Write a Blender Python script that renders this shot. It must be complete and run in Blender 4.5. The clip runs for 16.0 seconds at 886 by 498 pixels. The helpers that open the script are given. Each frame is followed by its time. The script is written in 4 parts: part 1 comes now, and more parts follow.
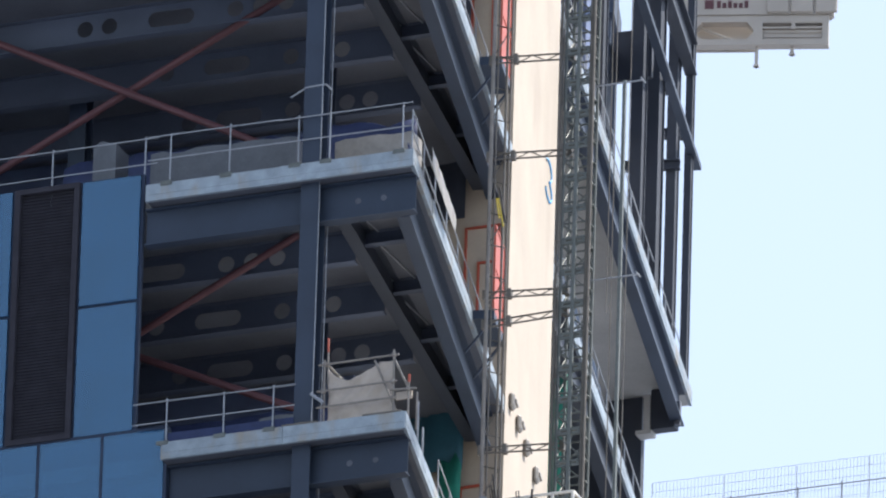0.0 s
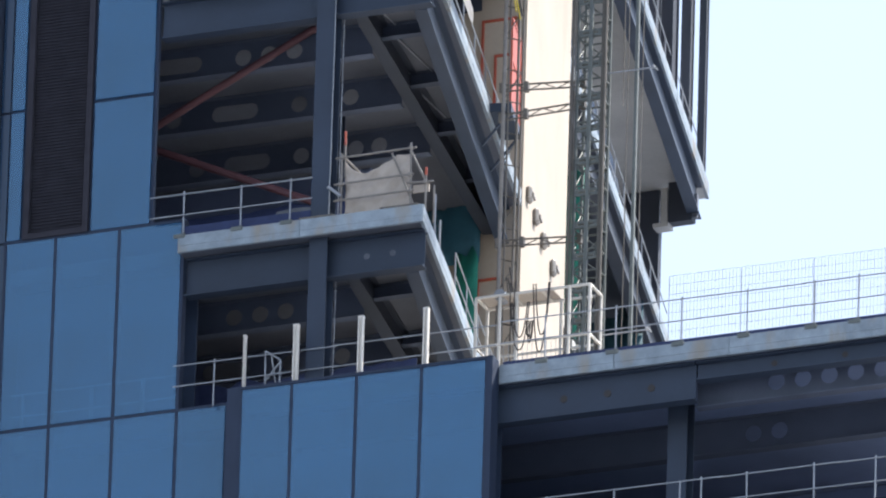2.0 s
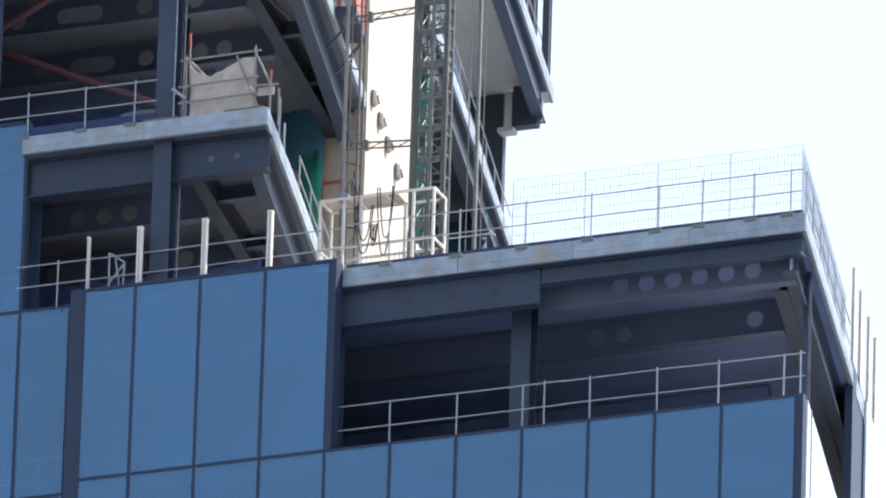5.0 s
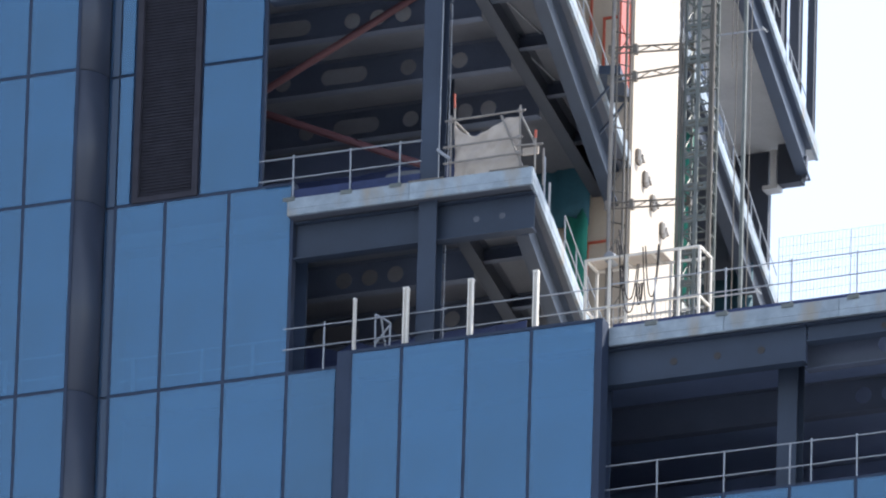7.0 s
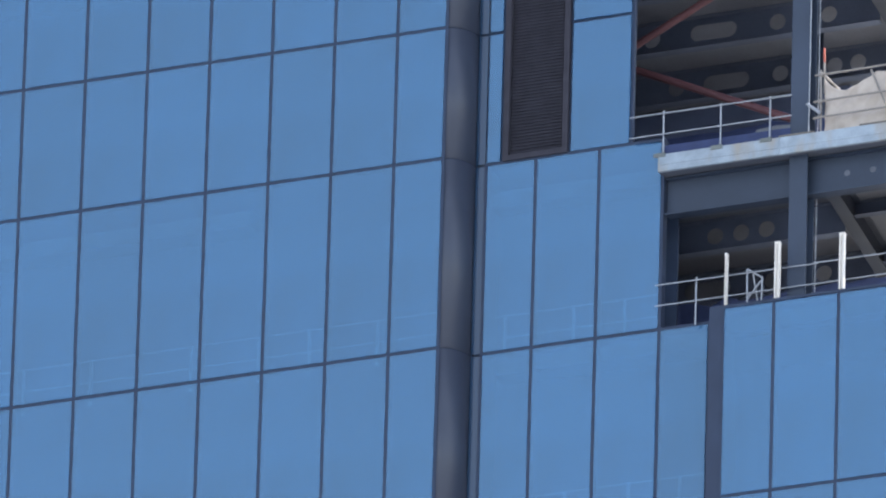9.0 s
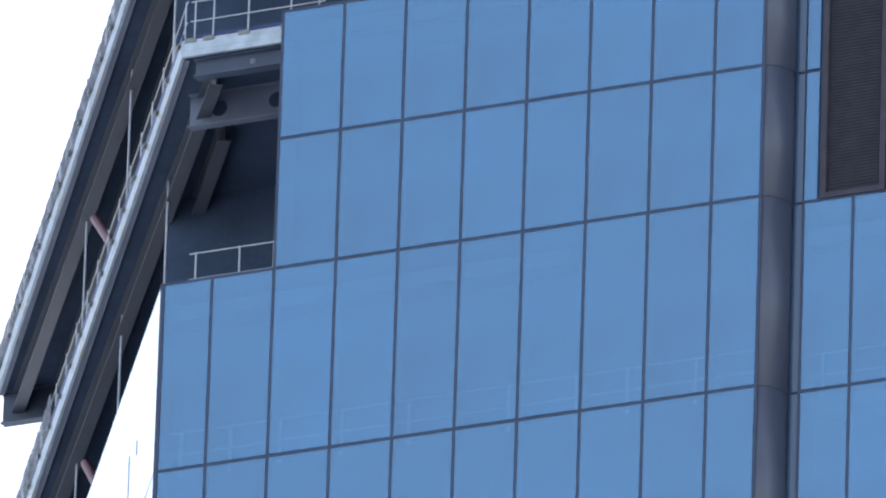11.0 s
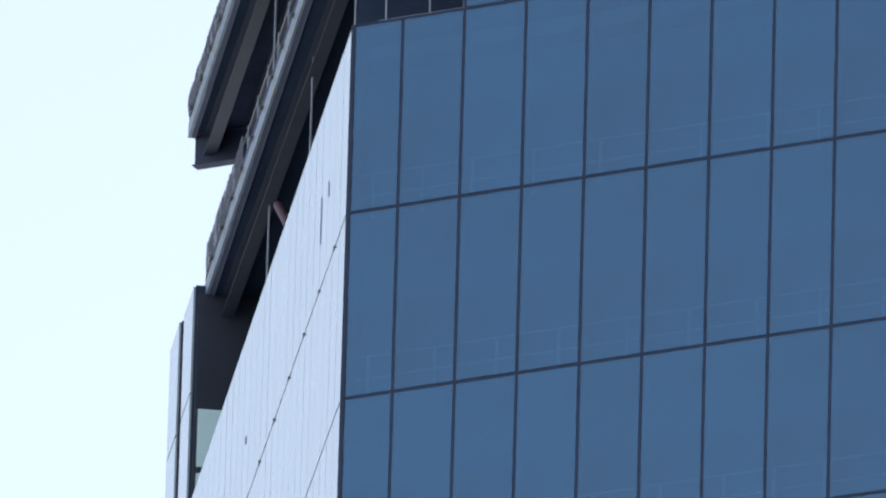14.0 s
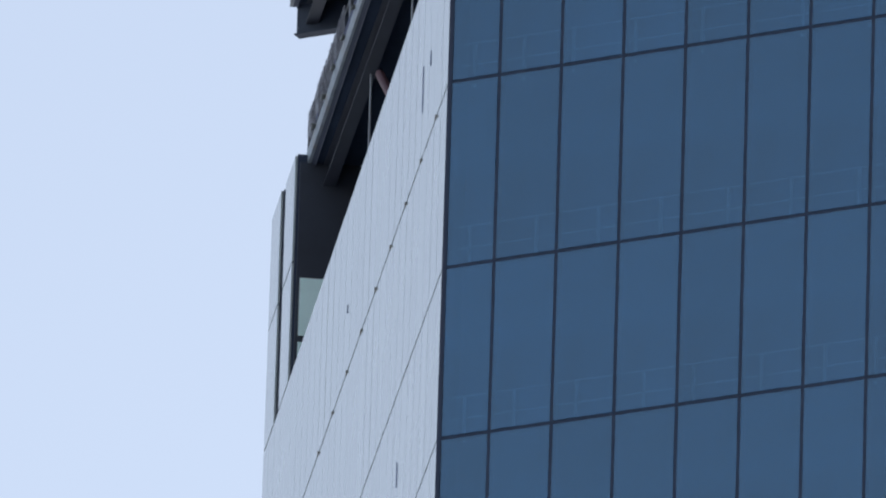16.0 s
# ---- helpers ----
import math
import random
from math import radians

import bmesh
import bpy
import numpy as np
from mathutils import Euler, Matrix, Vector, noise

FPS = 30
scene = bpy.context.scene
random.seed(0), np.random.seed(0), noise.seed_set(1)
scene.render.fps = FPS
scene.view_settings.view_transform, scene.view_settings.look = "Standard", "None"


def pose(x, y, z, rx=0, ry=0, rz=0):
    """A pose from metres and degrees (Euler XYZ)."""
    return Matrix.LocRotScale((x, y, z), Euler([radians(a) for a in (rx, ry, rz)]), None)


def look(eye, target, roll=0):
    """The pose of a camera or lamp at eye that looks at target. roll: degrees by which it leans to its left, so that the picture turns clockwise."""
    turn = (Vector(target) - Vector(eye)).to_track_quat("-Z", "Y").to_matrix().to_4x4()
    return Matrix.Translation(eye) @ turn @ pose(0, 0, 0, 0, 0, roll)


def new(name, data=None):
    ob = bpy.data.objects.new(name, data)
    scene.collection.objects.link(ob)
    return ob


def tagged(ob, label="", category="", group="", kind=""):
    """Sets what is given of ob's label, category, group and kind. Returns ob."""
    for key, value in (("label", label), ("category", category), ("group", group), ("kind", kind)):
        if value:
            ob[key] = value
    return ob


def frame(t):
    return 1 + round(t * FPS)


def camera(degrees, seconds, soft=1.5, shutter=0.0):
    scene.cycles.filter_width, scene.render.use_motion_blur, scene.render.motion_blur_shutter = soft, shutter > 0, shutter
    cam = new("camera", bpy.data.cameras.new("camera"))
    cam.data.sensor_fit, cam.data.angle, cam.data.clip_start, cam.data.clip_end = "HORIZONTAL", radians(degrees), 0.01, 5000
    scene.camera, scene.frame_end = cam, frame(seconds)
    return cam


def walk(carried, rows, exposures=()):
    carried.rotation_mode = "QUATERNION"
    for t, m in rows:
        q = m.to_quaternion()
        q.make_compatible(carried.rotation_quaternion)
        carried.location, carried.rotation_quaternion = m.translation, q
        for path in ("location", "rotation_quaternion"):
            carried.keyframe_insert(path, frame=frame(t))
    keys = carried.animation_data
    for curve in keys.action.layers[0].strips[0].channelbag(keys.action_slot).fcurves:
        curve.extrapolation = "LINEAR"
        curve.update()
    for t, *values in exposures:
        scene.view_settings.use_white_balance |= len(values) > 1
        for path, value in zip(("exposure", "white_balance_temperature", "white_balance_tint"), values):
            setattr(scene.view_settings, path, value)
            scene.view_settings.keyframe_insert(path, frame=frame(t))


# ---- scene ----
# the camera stands on the street and pans with a very long lens
GROUND = -148.7
EYE = Vector((150.20, -309.52, -147.03))
cam = camera(2.9940, 16.0, soft=2.15)
AIM = [  # seconds, bearing, elevation, lean
    (0.0, -22.310, 23.716, 1.75),
    (0.5, -22.400, 23.451, 1.72),
    (1.0, -22.440, 23.283, 1.75),
    (1.5, -22.413, 23.163, 1.73),
    (2.0, -22.350, 23.015, 1.73),
    (2.5, -22.217, 22.872, 1.80),
    (3.0, -21.993, 22.798, 1.88),
    (3.5, -21.795, 22.753, 1.87),
    (3.7, -21.725, 22.735, 1.81),
    (5.8, -21.904, 22.703, 1.71),
    (6.0, -22.084, 22.739, 1.70),
    (6.5, -22.446, 22.818, 1.72),
    (7.0, -22.748, 22.878, 1.71),
    (7.5, -23.060, 22.854, 1.72),
    (8.0, -23.466, 22.807, 1.78),
    (8.5, -23.809, 22.720, 1.90),
    (8.7, -23.934, 22.679, 1.79),
    (10.8, -25.102, 22.814, 1.84),
    (11.0, -25.271, 22.789, 1.89),
    (11.5, -25.632, 22.685, 2.00),
    (12.0, -25.897, 22.564, 2.00),
    (12.5, -26.013, 22.426, 1.89),
    (13.0, -25.834, 22.271, 1.73),
    (13.5, -25.837, 22.080, 1.64),
    (14.0, -25.942, 21.889, 1.63),
    (14.5, -26.062, 21.692, 1.63),
    (15.0, -26.236, 21.418, 1.70),
    (15.5, -26.366, 21.208, 1.74),
    (16.0, -26.298, 21.436, 1.78),
]


def aimed(bearing, elevation, lean):
    b, e = radians(bearing), radians(elevation)
    way = Vector((math.sin(b) * math.cos(e), math.cos(b) * math.cos(e), math.sin(e)))
    return look(EYE, EYE + way * 100, lean)


EXPOSURES = [(t, e, k, 10) for t, e, k in ((0.0, 1.12, 6200), (3.5, 1.40, 6200), (7.2, 1.48, 6200), (8.0, 1.83, 6250), (8.5, 2.0, 6300), (9.5, 2.15, 6350), (11.0, 2.25, 6400),
                                            (11.8, 2.08, 6400), (12.5, 1.48, 6400), (13.3, 1.27, 6420), (14.5, 1.15, 6430), (15.2, 1.04, 6470), (15.5, 1.00, 6520), (16.0, 0.76, 6580))]
walk(cam, [(t, aimed(b, e, r)) for t, b, e, r in AIM], EXPOSURES)

# ---- light: clear summer sky, sun high behind the right-hand side ----
SUN_WAY = Vector((0.42, 0.42, 0.80)).normalized()
world = bpy.data.worlds.new("sky")
scene.world = world
world.use_nodes = True
wn = world.node_tree
sky = wn.nodes.new("ShaderNodeTexSky")
sky.sky_type = "NISHITA"
sky.sun_disc = False
sky.sun_elevation = math.asin(SUN_WAY.z)
sky.sun_rotation = math.atan2(SUN_WAY.x, SUN_WAY.y)
sky.air_density, sky.dust_density, sky.ozone_density = 1.0, 0.8, 1.5
wn.nodes["Background"].inputs["Strength"].default_value = 0.15
haze = wn.nodes.new("ShaderNodeHueSaturation")   # summer haze pales the blue
haze.inputs["Saturation"].default_value, haze.inputs["Value"].default_value = 0.60, 0.80
wn.links.new(sky.outputs["Color"], haze.inputs["Color"])
wn.links.new(haze.outputs["Color"], wn.nodes["Background"].inputs["Color"])
sun_data = bpy.data.lights.new("sun", "SUN")
sun_data.energy, sun_data.angle, sun_data.color = 4.2, radians(0.5), (1.0, 0.93, 0.82)
sun = new("sun", sun_data)
sun.matrix_world = look(SUN_WAY * 300, (0, 0, 0))


# ---- materials ----
def material(name, colour, rough=0.6, metal=0.0, vary=0.15, scale=3.0, bump=0.0, fine=40.0, stain=None, ior=1.45, per=0.0):
    """A surface with variation at two scales: broad patches and fine grain."""
    m = bpy.data.materials.new(name)
    m.use_nodes = True
    nt = m.node_tree
    b = nt.nodes["Principled BSDF"]
    b.inputs["Roughness"].default_value, b.inputs["Metallic"].default_value, b.inputs["IOR"].default_value = rough, metal, ior
    co = nt.nodes.new("ShaderNodeTexCoord")
    n1, n2 = nt.nodes.new("ShaderNodeTexNoise"), nt.nodes.new("ShaderNodeTexNoise")
    n1.inputs["Scale"].default_value, n2.inputs["Scale"].default_value = scale, fine
    n1.inputs["Detail"].default_value = 6
    for n in (n1, n2):
        nt.links.new(co.outputs["Object"], n.inputs["Vector"])
    mixed = nt.nodes.new("ShaderNodeMath")
    mixed.operation = "MULTIPLY_ADD"
    nt.links.new(n2.outputs["Fac"], mixed.inputs[0])
    mixed.inputs[1].default_value = 0.35
    nt.links.new(n1.outputs["Fac"], mixed.inputs[2])
    ramp = nt.nodes.new("ShaderNodeMapRange")
    ramp.inputs["From Min"].default_value, ramp.inputs["From Max"].default_value = 0.35, 1.0
    ramp.inputs["To Min"].default_value, ramp.inputs["To Max"].default_value = 1 + vary, 1 - vary
    nt.links.new(mixed.outputs[0], ramp.inputs["Value"])
    src = ramp.outputs["Result"]
    if per:
        info = nt.nodes.new("ShaderNodeObjectInfo")
        pr = nt.nodes.new("ShaderNodeMapRange")
        pr.inputs["To Min"].default_value, pr.inputs["To Max"].default_value = 1 - per, 1 + per
        nt.links.new(info.outputs["Random"], pr.inputs["Value"])
        mu = nt.nodes.new("ShaderNodeMath")
        mu.operation = "MULTIPLY"
        nt.links.new(src, mu.inputs[0])
        nt.links.new(pr.outputs["Result"], mu.inputs[1])
        src = mu.outputs[0]
    vec = nt.nodes.new("ShaderNodeVectorMath")
    vec.operation = "SCALE"
    vec.inputs[0].default_value = colour
    nt.links.new(src, vec.inputs["Scale"])
    out = vec.outputs[0]
    if stain:
        n3 = nt.nodes.new("ShaderNodeTexNoise")
        n3.inputs["Scale"].default_value, n3.inputs["Detail"].default_value = scale * 0.6, 8
        mp = nt.nodes.new("ShaderNodeMapping")
        mp.inputs["Scale"].default_value = (1, 1, 0.35)
        mp.inputs["Location"].default_value = (7, 3, 1)
        nt.links.new(co.outputs["Object"], mp.inputs["Vector"])
        nt.links.new(mp.outputs[0], n3.inputs["Vector"])
        r3 = nt.nodes.new("ShaderNodeMapRange")
        r3.inputs["From Min"].default_value, r3.inputs["From Max"].default_value = 0.52, 0.72
        nt.links.new(n3.outputs["Fac"], r3.inputs["Value"])
        mx = nt.nodes.new("ShaderNodeMix")
        mx.data_type = "RGBA"
        nt.links.new(r3.outputs["Result"], mx.inputs["Factor"])
        nt.links.new(out, mx.inputs[6])
        mx.inputs[7].default_value = (*stain, 1)
        out = mx.outputs[2]
    nt.links.new(out, b.inputs["Base Color"])
    if bump:
        bp = nt.nodes.new("ShaderNodeBump")
        bp.inputs["Strength"].default_value, bp.inputs["Distance"].default_value = bump, 0.02
        nt.links.new(mixed.outputs[0], bp.inputs["Height"])
        nt.links.new(bp.outputs["Normal"], b.inputs["Normal"])
    return m


M_GLASS = material("blue_coated_glass", (0.016, 0.068, 0.155), 0.04, 0.0, 0.25, 0.5, 0.012, 2.0, ior=2.55, per=0.12)
M_GLASS.node_tree.nodes["Principled BSDF"].inputs["Specular Tint"].default_value = (0.55, 0.80, 0.965, 1)


def see_through(m, share, tint):
    """Let a share of the light through a coated pane."""
    nt = m.node_tree
    out, pane = nt.nodes["Material Output"], nt.nodes["Principled BSDF"]
    clear, mix = nt.nodes.new("ShaderNodeBsdfTransparent"), nt.nodes.new("ShaderNodeMixShader")
    clear.inputs["Color"].default_value = (*tint, 1)
    mix.inputs["Fac"].default_value = share
    nt.links.new(pane.outputs[0], mix.inputs[1])
    nt.links.new(clear.outputs[0], mix.inputs[2])
    nt.links.new(mix.outputs[0], out.inputs["Surface"])


see_through(M_GLASS, 0.32, (0.55, 0.75, 0.9))
# Pale base colour paints the bright sky mirrored at a grazing angle.
M_GLASS_SKY = material("glass_with_sky_reflection", (0.41, 0.465, 0.48), 0.06, 0.0, 0.08, 0.4, 0.01, 2.0, ior=2.2, per=0.05)
M_FRAME = material("dark_grey_aluminium", (0.022, 0.033, 0.062), 0.6, 0.0, 0.15, 2.0, ior=1.35)
M_STEEL = material("dark_primed_steel", (0.024, 0.036, 0.062), 0.6, 0.0, 0.25, 0.8, 0.1, 25.0, per=0.1)
# Darker steel copy with painted shade; also the dark tarpaulin's own tone.
M_STEEL_SHADED = material("dark_steel_with_shade", (0.026, 0.032, 0.048), 0.6, 0.0, 0.25, 0.8, 0.1, 25.0)
# Pale metal; on the rear soffit its lightness stands in for bounced sunlight.
M_DECK_PALE = material("pale_metal_with_bounce", (0.37, 0.365, 0.36), 0.55, 0.1, 0.2, 0.7, 0.05, 12.0)
M_GALV = material("galvanised_steel", (0.235, 0.275, 0.315), 0.5, 0.2, 0.3, 3.0, 0.05, 30.0, stain=(0.25, 0.225, 0.19), per=0.1)
# Deck tone is darkened and blued to carry the storeys' shade.
M_DECK = material("deck_soffit_with_shade", (0.096, 0.103, 0.127), 0.6, 0.2, 0.25, 0.7, 0.05, 12.0, per=0.1)
M_SLAB = material("slab_concrete", (0.42, 0.41, 0.39), 0.85, 0.0, 0.2, 1.0, 0.3, 20.0, stain=(0.25, 0.24, 0.22))
M_CORE = material("pale_core_concrete", (0.38, 0.325, 0.27), 0.8, 0.0, 0.12, 0.5, 0.2, 10.0, stain=(0.29, 0.24, 0.19))
M_RAIL = material("railing_galvanised_tube", (0.27, 0.285, 0.315), 0.45, 0.3, 0.15, 4.0)
M_RED = material("red_oxide_steel", (0.090, 0.035, 0.042), 0.6, 0.0, 0.2, 1.5)
M_BLUE = material("blue_edge_netting", (0.018, 0.029, 0.088), 0.7, 0.0, 0.25, 4.0)
M_NET = material("grey_debris_netting", (0.12, 0.125, 0.15), 0.8, 0.0, 0.4, 5.0, 0.5, 30.0)
M_GREEN = material("green_netting", (0.014, 0.16, 0.12), 0.7, 0.0, 0.3, 2.0, 0.4, 20.0)
M_TEAL = material("teal_netting", (0.018, 0.075, 0.11), 0.7, 0.0, 0.3, 2.0, 0.4, 20.0)
M_SHEET = material("beige_dust_sheet", (0.41, 0.355, 0.31), 0.8, 0.0, 0.12, 3.0, 0.2, 15.0)
M_WRAP_PALE = material("beige_wrapping_film", (0.24, 0.22, 0.20), 0.5, 0.0, 0.2, 3.0, 0.3, 12.0)
see_through(M_NET, 0.38, (1, 1, 1))
M_WRAP = material("dusty_wrapping_film", (0.080, 0.086, 0.10), 0.4, 0.0, 0.2, 3.0, 0.3, 12.0)
M_WHITE = material("white_painted_steel", (0.60, 0.56, 0.51), 0.5, 0.0, 0.12, 2.0)
M_ORANGE = material("orange_painted_steel", (0.36, 0.075, 0.045), 0.5, 0.0, 0.15, 2.0)
M_CABLE = material("black_rubber_cable", (0.03, 0.025, 0.025), 0.6, 0.0, 0.1, 5.0)
M_TIE = material("brown_grey_tie_steel", (0.13, 0.115, 0.10), 0.5, 0.3, 0.2, 4.0)
M_MAST = material("green_grey_mast_steel", (0.115, 0.125, 0.12), 0.55, 0.2, 0.25, 4.0)
M_MINT = material("pale_green_glass", (0.70, 0.90, 0.88), 0.1, 0.0, 0.08, 1.0)
M_CRANE = material("greyish_white_machine_paint", (0.37, 0.335, 0.30), 0.55, 0.0, 0.12, 1.0)
M_YELLOW = material("yellow_webbing", (0.6, 0.45, 0.03), 0.7, 0.0, 0.15, 4.0)
# Blue fill that puts the storeys' hazy shade into its colour.
M_DARK = material("blue_shade_fill", (0.120, 0.155, 0.26), 0.8, 0.0, 0.3, 0.6)
# Navy of the rear netting, also painted shade on west walls and soffits.
M_NAVY = material("navy_net_and_shade", (0.029, 0.043, 0.072), 0.9, 0.0, 0.3, 0.6, 0.2, 10.0, ior=1.15)
# Lighter, bluer steel copy: haze and fill light are put into its colour.
M_STEEL_LIFTED = material("steel_lifted_from_shade", (0.070, 0.085, 0.125), 0.7, 0.0, 0.25, 0.8, 0.1, 25.0, per=0.1)
# Netting blue made lighter, so colour lifts the hangings from interior shade.
M_NET_LIFTED = material("blue_netting_lifted", (0.026, 0.037, 0.098), 0.7, 0.0, 0.3, 2.0, 0.3, 10.0)
M_SCAFFOLD = material("weathered_scaffold_tube", (0.21, 0.19, 0.175), 0.55, 0.2, 0.3, 4.0)
M_RAIL_WHITE = material("white_painted_rail", (0.85, 0.85, 0.84), 0.5, 0.0, 0.08, 3.0)
M_PAINT = material("pale_blue_spray_paint", (0.12, 0.33, 0.58), 0.7, 0.0, 0.2, 6.0)
M_LOUVRE = material("matt_brown_black_louvre", (0.034, 0.033, 0.043), 0.8, 0.0, 0.25, 3.0, ior=1.25)
M_NOSE = material("satin_grey_cladding", (0.034, 0.041, 0.062), 0.38, 0.0, 0.12, 1.0)
M_TINT = material("dark_tinted_glass", (0.010, 0.030, 0.065), 0.12, 0.0, 0.1, 1.0, ior=1.6)
M_GROUND = material("street_ground", (0.195, 0.215, 0.25), 0.9, 0.0, 0.2, 0.05)


# ---- building blocks ----
U = Vector((-0.235, 0.972, 0)).normalized()   # the way of the right-hand side of the tower, going back
V = Vector((-0.545, 0.838, 0)).normalized()   # the way of the left-hand side, going back


def box(bm, x0, x1, y0, y1, z0, z1, m=None):
    vs = [Vector((x, y, z)) for z in (z0, z1) for y in (y0, y1) for x in (x0, x1)]
    if m is not None:
        vs = [m @ v for v in vs]
    v = [bm.verts.new(p) for p in vs]
    for f in ((0, 2, 3, 1), (4, 5, 7, 6), (0, 1, 5, 4), (2, 6, 7, 3), (0, 4, 6, 2), (1, 3, 7, 5)):
        bm.faces.new([v[i] for i in f])


def tube(bm, a, b, r, n=8, r2=None):
    a, b = Vector(a), Vector(b)
    d = (b - a)
    q = d.to_track_quat("Z", "Y").to_matrix()
    ring = []
    for p, rr in ((a, r), (b, r2 or r)):
        ring.append([bm.verts.new(p + q @ Vector((rr * math.cos(2 * math.pi * k / n), rr * math.sin(2 * math.pi * k / n), 0))) for k in range(n)])
    for k in range(n):
        bm.faces.new((ring[0][k], ring[0][(k + 1) % n], ring[1][(k + 1) % n], ring[1][k]))
    bm.faces.new(ring[0][::-1])
    bm.faces.new(ring[1])


def prism(bm, plan, z0, z1):
    lo, hi = [bm.verts.new((x, y, z0)) for x, y in plan], [bm.verts.new((x, y, z1)) for x, y in plan]
    n = len(plan)
    for k in range(n):
        bm.faces.new((lo[k], lo[(k + 1) % n], hi[(k + 1) % n], hi[k]))
    bm.faces.new(lo[::-1])
    bm.faces.new(hi)


def along(p, way):
    """A pose with x along a level way, y to its left and z up, at p."""
    w = Vector(way).normalized()
    m = Matrix(((w.x, -w.y, 0, p[0]), (w.y, w.x, 0, p[1]), (0, 0, 1, p[2]), (0, 0, 0, 1)))
    return m


def part(name, bm, mat, parent, label=""):
    me = bpy.data.meshes.new(name)
    bmesh.ops.recalc_face_normals(bm, faces=bm.faces)
    bm.to_mesh(me)
    bm.free()
    me.materials.append(mat)
    ob = new(name, me)
    ob.parent = parent
    if label:
        ob["label"] = label
    return ob


def piece(name, me, parent, m):
    ob = new(name, me)
    ob.parent = parent
    ob.matrix_basis = m
    return ob


def mesh(name, bm, mat):
    me = bpy.data.meshes.new(name)
    bmesh.ops.recalc_face_normals(bm, faces=bm.faces)
    bm.to_mesh(me)
    bm.free()
    me.materials.append(mat)
    return me


def thing(name, label, category, group="", kind=""):
    return tagged(new(name), label, category, group, kind)


def I_beam(bm, a, b, depth, width, web=0.02, flange=0.03):
    """An I-section with its top at the line from a to b; depth in z."""
    a, b = Vector(a), Vector(b)
    m = along(a, b - a)
    length = (b - a).length
    box(bm, 0, length, -width / 2, width / 2, -flange, 0, m)
    box(bm, 0, length, -width / 2, width / 2, -depth, -depth + flange, m)
    if web:
        box(bm, 0, length, -web / 2, web / 2, -depth + flange, -flange, m)


def H_column(bm, x, y, z0, z1, size=0.36, way=(1, 0, 0), t=0.03):
    m = along((x, y, 0), way)
    s = size / 2
    box(bm, -s, s, -s, -s + t, z0, z1, m)
    box(bm, -s, s, s - t, s, z0, z1, m)
    box(bm, -t / 2, t / 2, -s + t, s - t, z0, z1, m)


# ---- the ground ----
gbm = bmesh.new()
box(gbm, -2500, 2500, -2500, 2500, GROUND - 0.5, GROUND)
tagged(part("ground", gbm, M_GROUND, None), "grey street ground reaching the horizon", "ground", kind="structure")
# ---- the plan: levels of the slabs and rows of the cladding ----
L1, L2, L3, L4, L5 = -3.62, 2.56, 8.72, 15.27, 24.2
T0 = -7.63          # terrace slab of the lower, wider block
G0 = -11.95         # slab below it
ROWS = [3.07, 0.0, -3.10, -7.556, -11.935, -15.936, -19.95, -23.95]
RX, FY = 22.32, 0.30           # right-hand front corner of the tower
SLOPE = -0.234                 # x per y along the right-hand side


def right_x(y, x0=RX):
    return x0 + SLOPE * (y - FY)


def left_x(y, x0=-2.60):
    return x0 - 0.650 * (y - FY)


# ---- cladding ----
def glazed_run(holder, way, origin, cols, rows, skip=lambda c, r: False, mat=M_GLASS, gap=0.075, proud=0.03):
    """Panes between the column lines cols (metres along way) and the row lines; each pane is a piece of its own."""
    base = along(origin, way)
    shared = {}
    for c in range(len(cols) - 1):
        for r in range(len(rows) - 1):
            if skip(c, r):
                continue
            w, h = cols[c + 1] - cols[c] - gap, rows[r] - rows[r + 1] - gap
            key = (round(w, 3), round(h, 3))
            if key not in shared:
                bm = bmesh.new()
                box(bm, -w / 2, w / 2, -proud, 0.03, -h / 2, h / 2)
                bmesh.ops.bevel(bm, geom=[e for e in bm.edges], offset=0.006, segments=1, affect="EDGES")
                shared[key] = mesh("glass_pane", bm, mat)
            tilt = Matrix.Rotation(random.gauss(0, 0.0012), 4, "X") @ Matrix.Rotation(random.gauss(0, 0.0012), 4, "Z")
            pane = piece("glass_pane", shared[key], holder, base @ Matrix.Translation(((cols[c] + cols[c + 1]) / 2, 0, (rows[r] + rows[r + 1]) / 2)) @ tilt)
            pane.visible_shadow = False


def backing(holder, way, origin, x0, x1, z0, z1, depth=0.14, name="spandrel_backing"):
    bm = bmesh.new()
    box(bm, x0, x1, 0.034, depth, z0, z1, along(origin, way))
    return part(name, bm, M_FRAME, holder)


